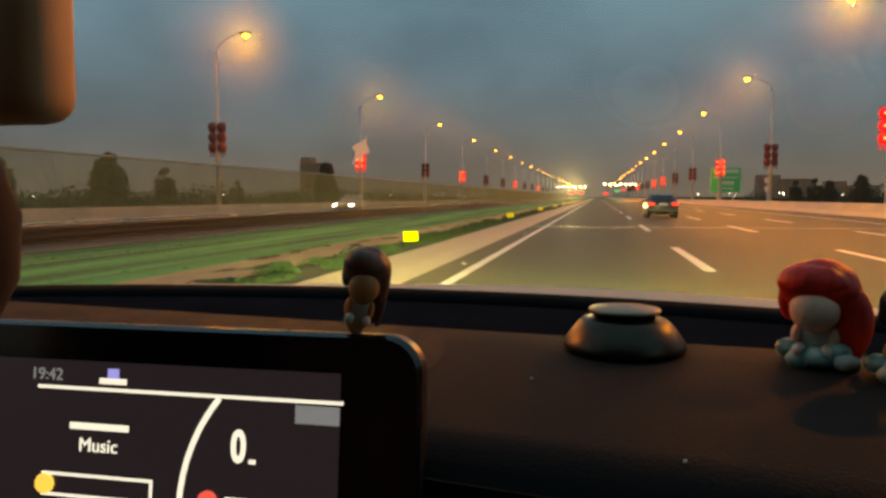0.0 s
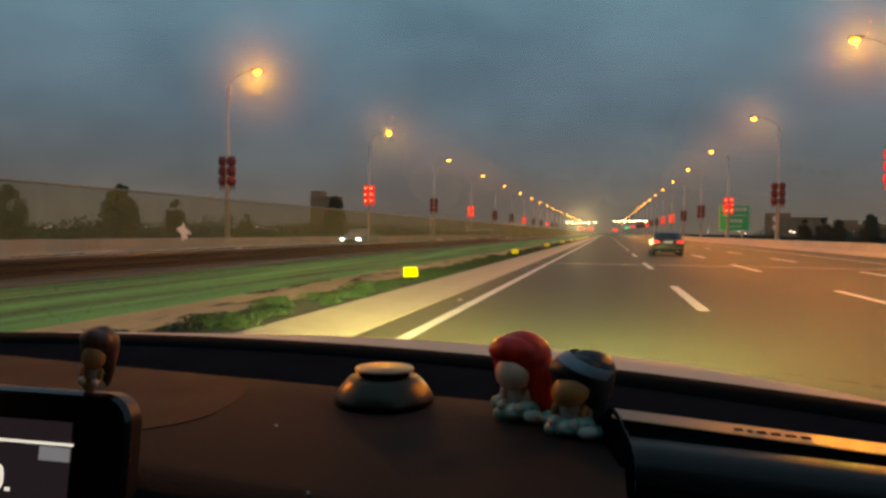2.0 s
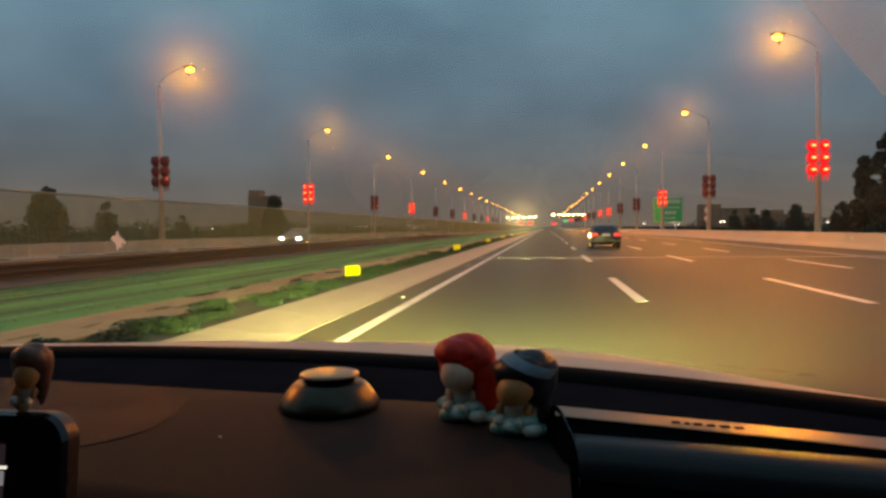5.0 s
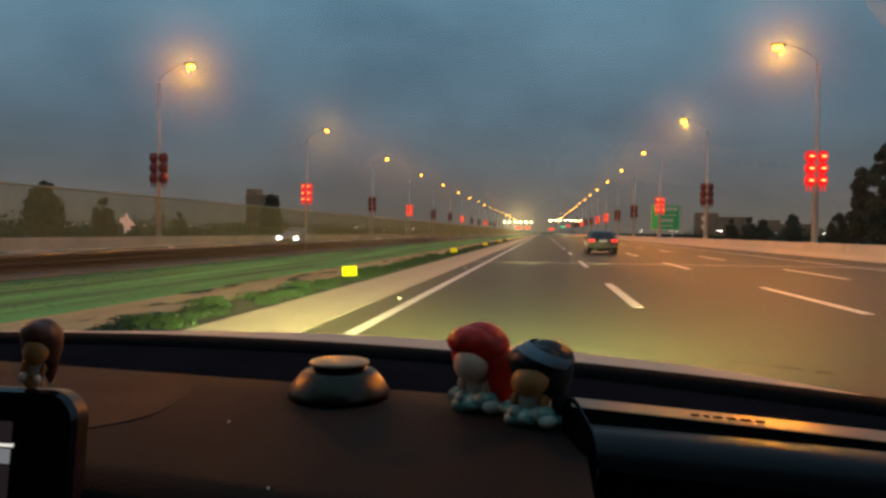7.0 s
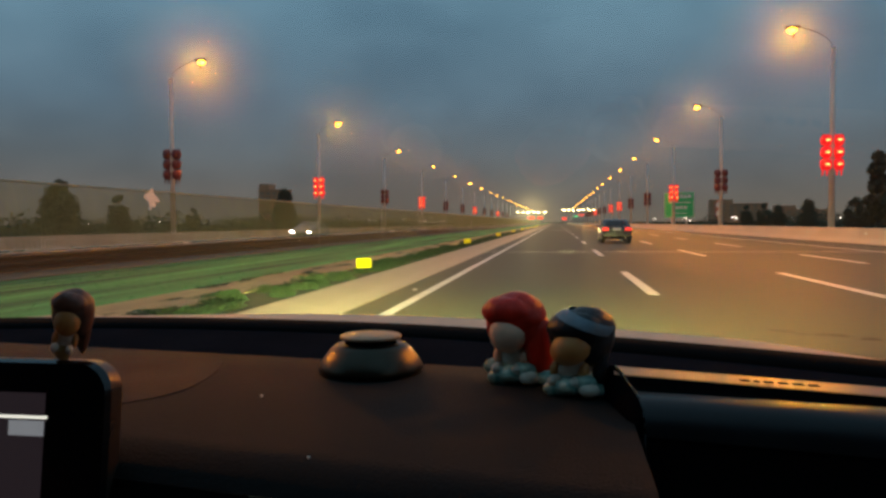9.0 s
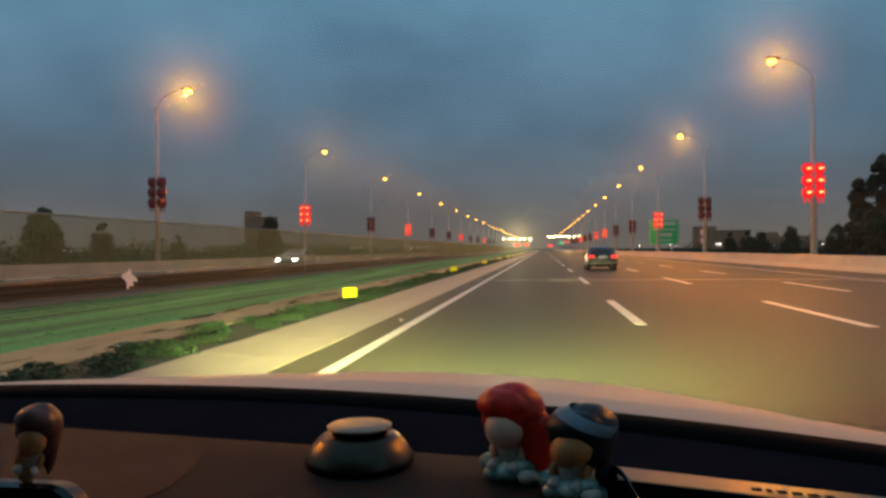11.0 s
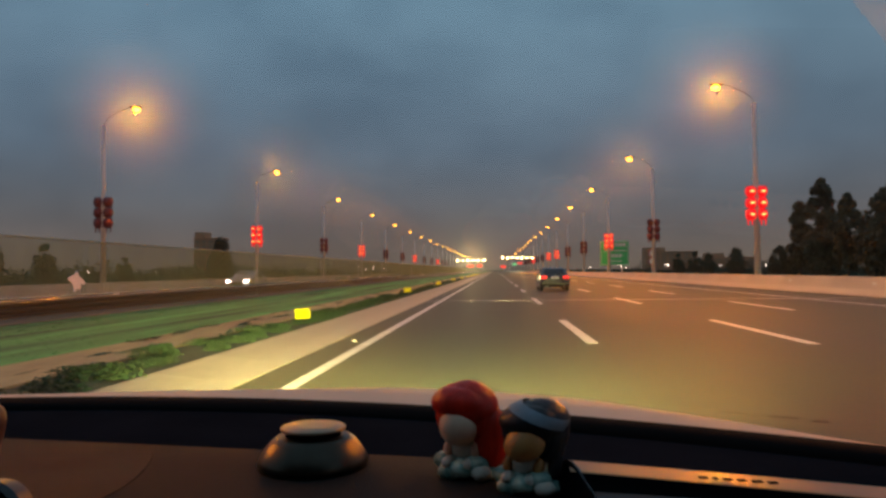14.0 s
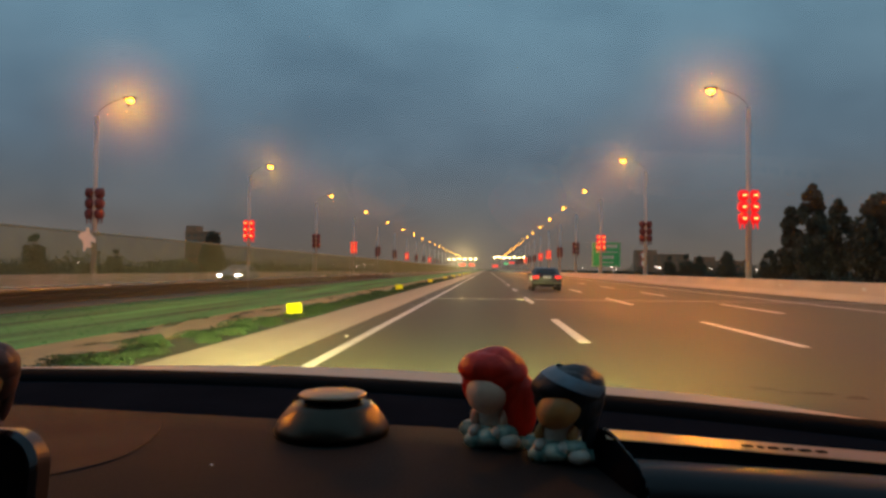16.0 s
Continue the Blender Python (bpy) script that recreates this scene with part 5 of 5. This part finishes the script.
# windscreen, roof, pillars and the closed cabin behind, unseen and added against stray light
bm = bmesh.new()
rows = []
for f in (0, 0.25, 0.5, 0.75, 1.0):
    row = []
    for x in xs:
        u = (x + 0.12) / 0.90
        y0, z0 = y_base(x) - 0.012, ZD - 0.002
        y1, z1 = -0.50 - 0.16 * u * u, 1.585 - 0.03 * u * u
        row.append((x * (1 - 0.12 * f) - 0.036 * f, y0 + (y1 - y0) * f, z0 + (z1 - z0) * f))
    rows.append(row)
strip_sheet(bm, rows)
glass = part("windscreen", bm, M_SCREEN_GLASS, own, "clear windscreen with a thin film for dust and lamp halos", smooth=True)
glass.visible_shadow = False
bm = bmesh.new()
box(bm, -1.0, 0.75, -2.2, -0.52, 1.585, 1.62, 0.01)
part("roof_lining", bm, M_LINING, own)
bm = bmesh.new()
box(bm, -1.05, 0.80, -2.25, -2.2, 0.3, 1.62)
part("rear_wall", bm, M_LINING, own)
for x0, x1 in ((-1.07, -1.02), (0.78, 0.83)):
    bm = bmesh.new()
    box(bm, x0, x1, -2.2, 0.2, 0.3, 1.06)
    part("door_panel", bm, M_LINING, own)
    bm = bmesh.new()
    box(bm, x0, x1, -1.25, -1.10, 1.06, 1.60)
    part("door_pillar", bm, M_LINING, own)
bm = bmesh.new()
box(bm, -1.02, 0.78, -2.2, 0.3, 0.28, 0.33)
part("cabin_floor", bm, M_LINING, own)
for sx in (-0.66, 0.08):
    bm = bmesh.new()
    box(bm, sx - 0.05, sx + 0.45, -1.45, -1.30, 0.55, 1.25, 0.05)
    part("seat_back", bm, M_LINING, own)
# dried splash mark on the inside of the glass
bm = bmesh.new()
outline = [(-0.0100, 0.026), (-0.0070, 0.033), (-0.0015, 0.036), (0.0000, 0.046), (0.0028, 0.043), (0.0035, 0.034), (0.0090, 0.024), (0.0120, 0.014), (0.0105, 0.011),
           (0.0050, 0.014), (0.0062, 0.004), (0.0045, -0.002), (0.0005, 0.001), (-0.0012, -0.010), (-0.0035, -0.008), (-0.0030, 0.006), (-0.0050, 0.016), (-0.0085, 0.021)]
for dy in (0.0, -0.0006):
    vs = [bm.verts.new((-0.248 + 0.85 * x + 0.43 * (q - 0.018), 0.012 + dy - 0.744 * (q - 0.018), 1.2968 + 0.411 * (q - 0.018))) for x, q in outline]
    bm.faces.new(vs)
bm.verts.ensure_lookup_table()
for i in range(18):
    j = (i + 1) % 18
    bm.faces.new((bm.verts[i], bm.verts[j], bm.verts[18 + j], bm.verts[18 + i]))
part("splash_mark", bm, M_SPLASH, own, "small pale dried splash on the windscreen")
# smears of dirt low on the glass
def on_glass(x, f):
    u = (x + 0.12) / 0.90
    y0, y1 = y_base(x) - 0.012, -0.50 - 0.16 * u * u
    return Vector((x * (1 - 0.12 * f) - 0.036 * f, y0 + (y1 - y0) * f - 0.002, ZD - 0.002 + (1.587 - 0.03 * u * u - ZD) * f))


rnd = random.Random(12)
for x, f, w, h in ((0.432, 0.083, 0.016, 0.004), (0.478, 0.082, 0.020, 0.006), (0.507, 0.080, 0.012, 0.006), (0.452, 0.079, 0.007, 0.003)):
    bm = bmesh.new()
    bm.faces.new([bm.verts.new(on_glass(x + w * math.cos(a) * r, f + h * math.sin(a) * r)) for a, r in ((k * math.pi / 9, rnd.uniform(0.45, 1.0)) for k in range(18))])
    part("dirt_smear", bm, M_DIRT, own, "faint brown dirt smear on the windscreen")
# pale static film in the upper corner of the glass
bm = bmesh.new()
q = [(0.335, -0.330, 1.475), (0.470, -0.270, 1.345), (0.66, -0.32, 1.37), (0.54, -0.44, 1.52)]
strip_sheet(bm, [[q[0], q[1]], [q[3], q[2]]])
part("static_film", bm, M_FILM, own, "pale translucent sticker film on the glass")

# rear-view mirror
mirror = thing("rear_view_mirror", "dark rear-view mirror fixed to the windscreen", "mirror")
bm = bmesh.new()
box(bm, -0.40, -0.165, -0.385, -0.355, 1.425, 1.495, 0.014, 3)
part("housing", bm, M_MIRROR_SHELL, mirror, smooth=True)
bm = bmesh.new()
box(bm, -0.39, -0.175, -0.389, -0.386, 1.434, 1.486, 0.001, 1)
part("mirror_glass", bm, mat("silver_mirror", (0.8, 0.8, 0.8), 0.03, 1.0, var=0.02), mirror, "silver mirror glass")
bm = bmesh.new()
tube(bm, (-0.285, -0.36, 1.48), (-0.285, -0.33, 1.525), 0.012, seg=10)
part("stem", bm, M_BLACK, mirror)

# hanging charm under the mirror
charm = thing("hanging_charm", "tan wooden charm block with a dark tassel hanging under the mirror", "car ornament")
bm = bmesh.new()
box(bm, -0.345, -0.247, -0.405, -0.375, 1.284, 1.350, 0.012, 4)
part("charm_block", bm, M_ORNAMENT, charm, "tan wooden block", smooth=True)
bm = bmesh.new()
tube(bm, (-0.292, -0.39, 1.349), (-0.285, -0.375, 1.43), 0.0015, seg=6)
part("cord", bm, M_TASSEL, charm)
bm = bmesh.new()
lathe(bm, [(0.004, 1.284), (0.016, 1.270), (0.024, 1.245), (0.022, 1.215), (0.012, 1.195)], 16, (-0.302, -0.39))
part("tassel", bm, M_TASSEL, charm, "dark bead tassel", smooth=True)


# ---- things on the dash ----
fresh = thing("air_freshener", "dark metallic domed air freshener standing on the dash", "air freshener")
bm = bmesh.new()
lathe(bm, [(0.048, ZD - 0.001), (0.0525, ZD + 0.0015), (0.0534, ZD + 0.0050), (0.0522, ZD + 0.0090), (0.0470, ZD + 0.0170), (0.0405, ZD + 0.0248), (0.0365, ZD + 0.0280), (0.033, ZD + 0.0292)], 48)
part("shell", bm, M_FRESH_BODY, fresh, "gunmetal domed shell", smooth=True)
bm = bmesh.new()
lathe(bm, [(0.027, ZD + 0.0275), (0.026, ZD + 0.0345)], 32)
part("neck", bm, M_BLACK, fresh)
bm = bmesh.new()
lathe(bm, [(0.027, ZD + 0.0340), (0.0310, ZD + 0.0345), (0.0315, ZD + 0.0368), (0.0302, ZD + 0.0378), (0.010, ZD + 0.0382)], 48)
part("top_disc", bm, M_FRESH_TOP, fresh, "satin top disc", smooth=True)
bm = bmesh.new()
lathe(bm, [(0.050, ZD - 0.004), (0.0525, ZD - 0.0005), (0.050, ZD + 0.001)], 48)
part("foot_ring", bm, M_BLACK, fresh)

# crumbs of lint on the dash
for x, y, k in ((-0.072, -0.113, 0.8), (0.023, -0.262, 0.8)):
    bm = bmesh.new()
    ball(bm, (x, y, cover_z(x, y) + 0.0006), (0.0016 * k, 0.0012 * k, 0.0012 * k), 7, 5)
    part("lint_crumb", bm, M_SIGN_WHITE, own, "tiny white crumb of lint")


def doll(label, at, mats, hair_low, band, rocks=9, lean=0.0):
    """One plain mesh: base, seated body, head and hair. Slots: base, body, skin, hair, band."""
    bm = bmesh.new()
    r = random.Random(len(label))
    for k in range(rocks):
        a = 0.7 * k
        ball(bm, (0.017 * math.cos(a), 0.013 * math.sin(a), 0.006 + 0.003 * (k % 3)), (0.011, 0.009, 0.0075), 10, 7, 0)
    if rocks:
        ball(bm, (0, 0, 0.010), (0.018, 0.014, 0.010), 14, 8, 0)
    else:
        ball(bm, (0, -0.002, 0.009), (0.011, 0.011, 0.010), 14, 8, 0)
        ball(bm, (0.016, 0.008, 0.028), (0.005, 0.006, 0.020), 10, 8, 3)
    ball(bm, (0.001, 0.0, 0.024), (0.0145, 0.0115, 0.0160), 14, 9, 1)
    for s in (-1, 1):
        ball(bm, (s * 0.012, -0.006, 0.022), (0.004, 0.006, 0.008), 8, 6, 2)
        ball(bm, (s * 0.009, -0.013, 0.013), (0.005, 0.008, 0.005), 8, 6, 1)
    if rocks:
        ball(bm, (0.0190, -0.0120, 0.0075), (0.0085, 0.0080, 0.0062), 10, 7, 1)
    ball(bm, (0.0000, -0.0120, 0.0415), (0.0162, 0.0140, 0.0155), 20, 14, 2)
    ball(bm, (0.0005, 0.0015, 0.0545), (0.0262, 0.0235, 0.0205), 28, 18, 3)
    ball(bm, (-0.0020, -0.0065, 0.0590), (0.0240, 0.0185, 0.0135), 24, 14, 3)
    ball(bm, (0.0150, 0.0030, 0.0450), (0.0120, 0.0165, 0.0200), 18, 12, 3)
    if hair_low:
        ball(bm, (0.0200, 0.0045, 0.0320), (0.0135, 0.0150, 0.0270), 18, 12, 3)
        ball(bm, (0.0130, 0.0060, 0.0150), (0.0130, 0.0120, 0.0130), 14, 10, 3)
        ball(bm, (-0.0190, 0.0030, 0.0470), (0.0075, 0.0120, 0.0160), 14, 10, 3)
    else:
        ball(bm, (-0.0185, 0.0040, 0.0490), (0.0065, 0.0120, 0.0120), 14, 10, 3)
        ball(bm, (0.0215, 0.0020, 0.0280), (0.0050, 0.0060, 0.0200), 12, 8, 3)
    if band:
        # a broad band round the tilted crown, a little proud of the hair
        axis = Vector((0.45, 0.10, 0.89)).normalized()
        turn = axis.to_track_quat("Z", "Y").to_matrix().to_4x4()
        ring = bmesh.ops.create_uvsphere(bm, u_segments=36, v_segments=28, radius=1.0, matrix=turn)["verts"]
        near = {f for v in ring for f in v.link_faces}
        gone = [f for f in near if not 0.20 < f.calc_center_median().normalized().dot(axis) < 0.60]
        for f in near:
            f.material_index = 4
        bmesh.ops.transform(bm, matrix=Matrix.LocRotScale((-0.0010, -0.0020, 0.0565), None, (0.0272, 0.0258, 0.0196)), verts=ring)
        bmesh.ops.delete(bm, geom=gone, context="FACES")
    # moulded locks and a ragged base
    for v in {v for f in bm.faces if f.material_index in (0, 3) for v in f.verts}:
        k = 0.0030 if v.co.z < 0.018 else 0.0016
        v.co += v.co.normalized() * k * noise.noise(Vector((v.co.x * 130, v.co.y * 130, v.co.z * 60)))
    for v in bm.verts:
        v.co += Vector((0.9, 0.4, 0.0)) * lean * max(0.0, v.co.z - 0.02)
    ob = solid("doll_figurine", bm, mats, label, "figurine", "dash figurines", smooth=True)
    ob.matrix_world = at
    return ob


doll("small seated doll figurine with long red hair on the dash", Matrix.LocRotScale((0.150, -0.030, ZD - 0.001), Euler((0, 0, radians(-25))), (1.15, 1.15, 1.16)),
     [M_TEAL, M_CREAM, M_SKIN, M_HAIR_RED, M_HAIR_BAND], True, False)
doll("small dark-haired doll figurine with blue-grey band on the dash", Matrix.LocRotScale((0.203, -0.072, ZD - 0.001), Euler((0, 0, radians(-25))), (1.14, 1.14, 1.04)),
     [M_TEAL, M_CREAM, M_SKIN_TAN, M_HAIR_DARK, M_HAIR_BAND], False, True, lean=0.2)
doll("small brown-haired doll figurine sitting on the display's top edge", Matrix.LocRotScale((-0.166, -0.252, 1.172), Euler((0, radians(12), radians(20))), (0.56, 0.56, 0.70)),
     [M_GOLD_CLOTH, M_CREAM, M_SKIN_TAN, M_HAIR_BROWN, M_HAIR_BAND], False, False, 0)
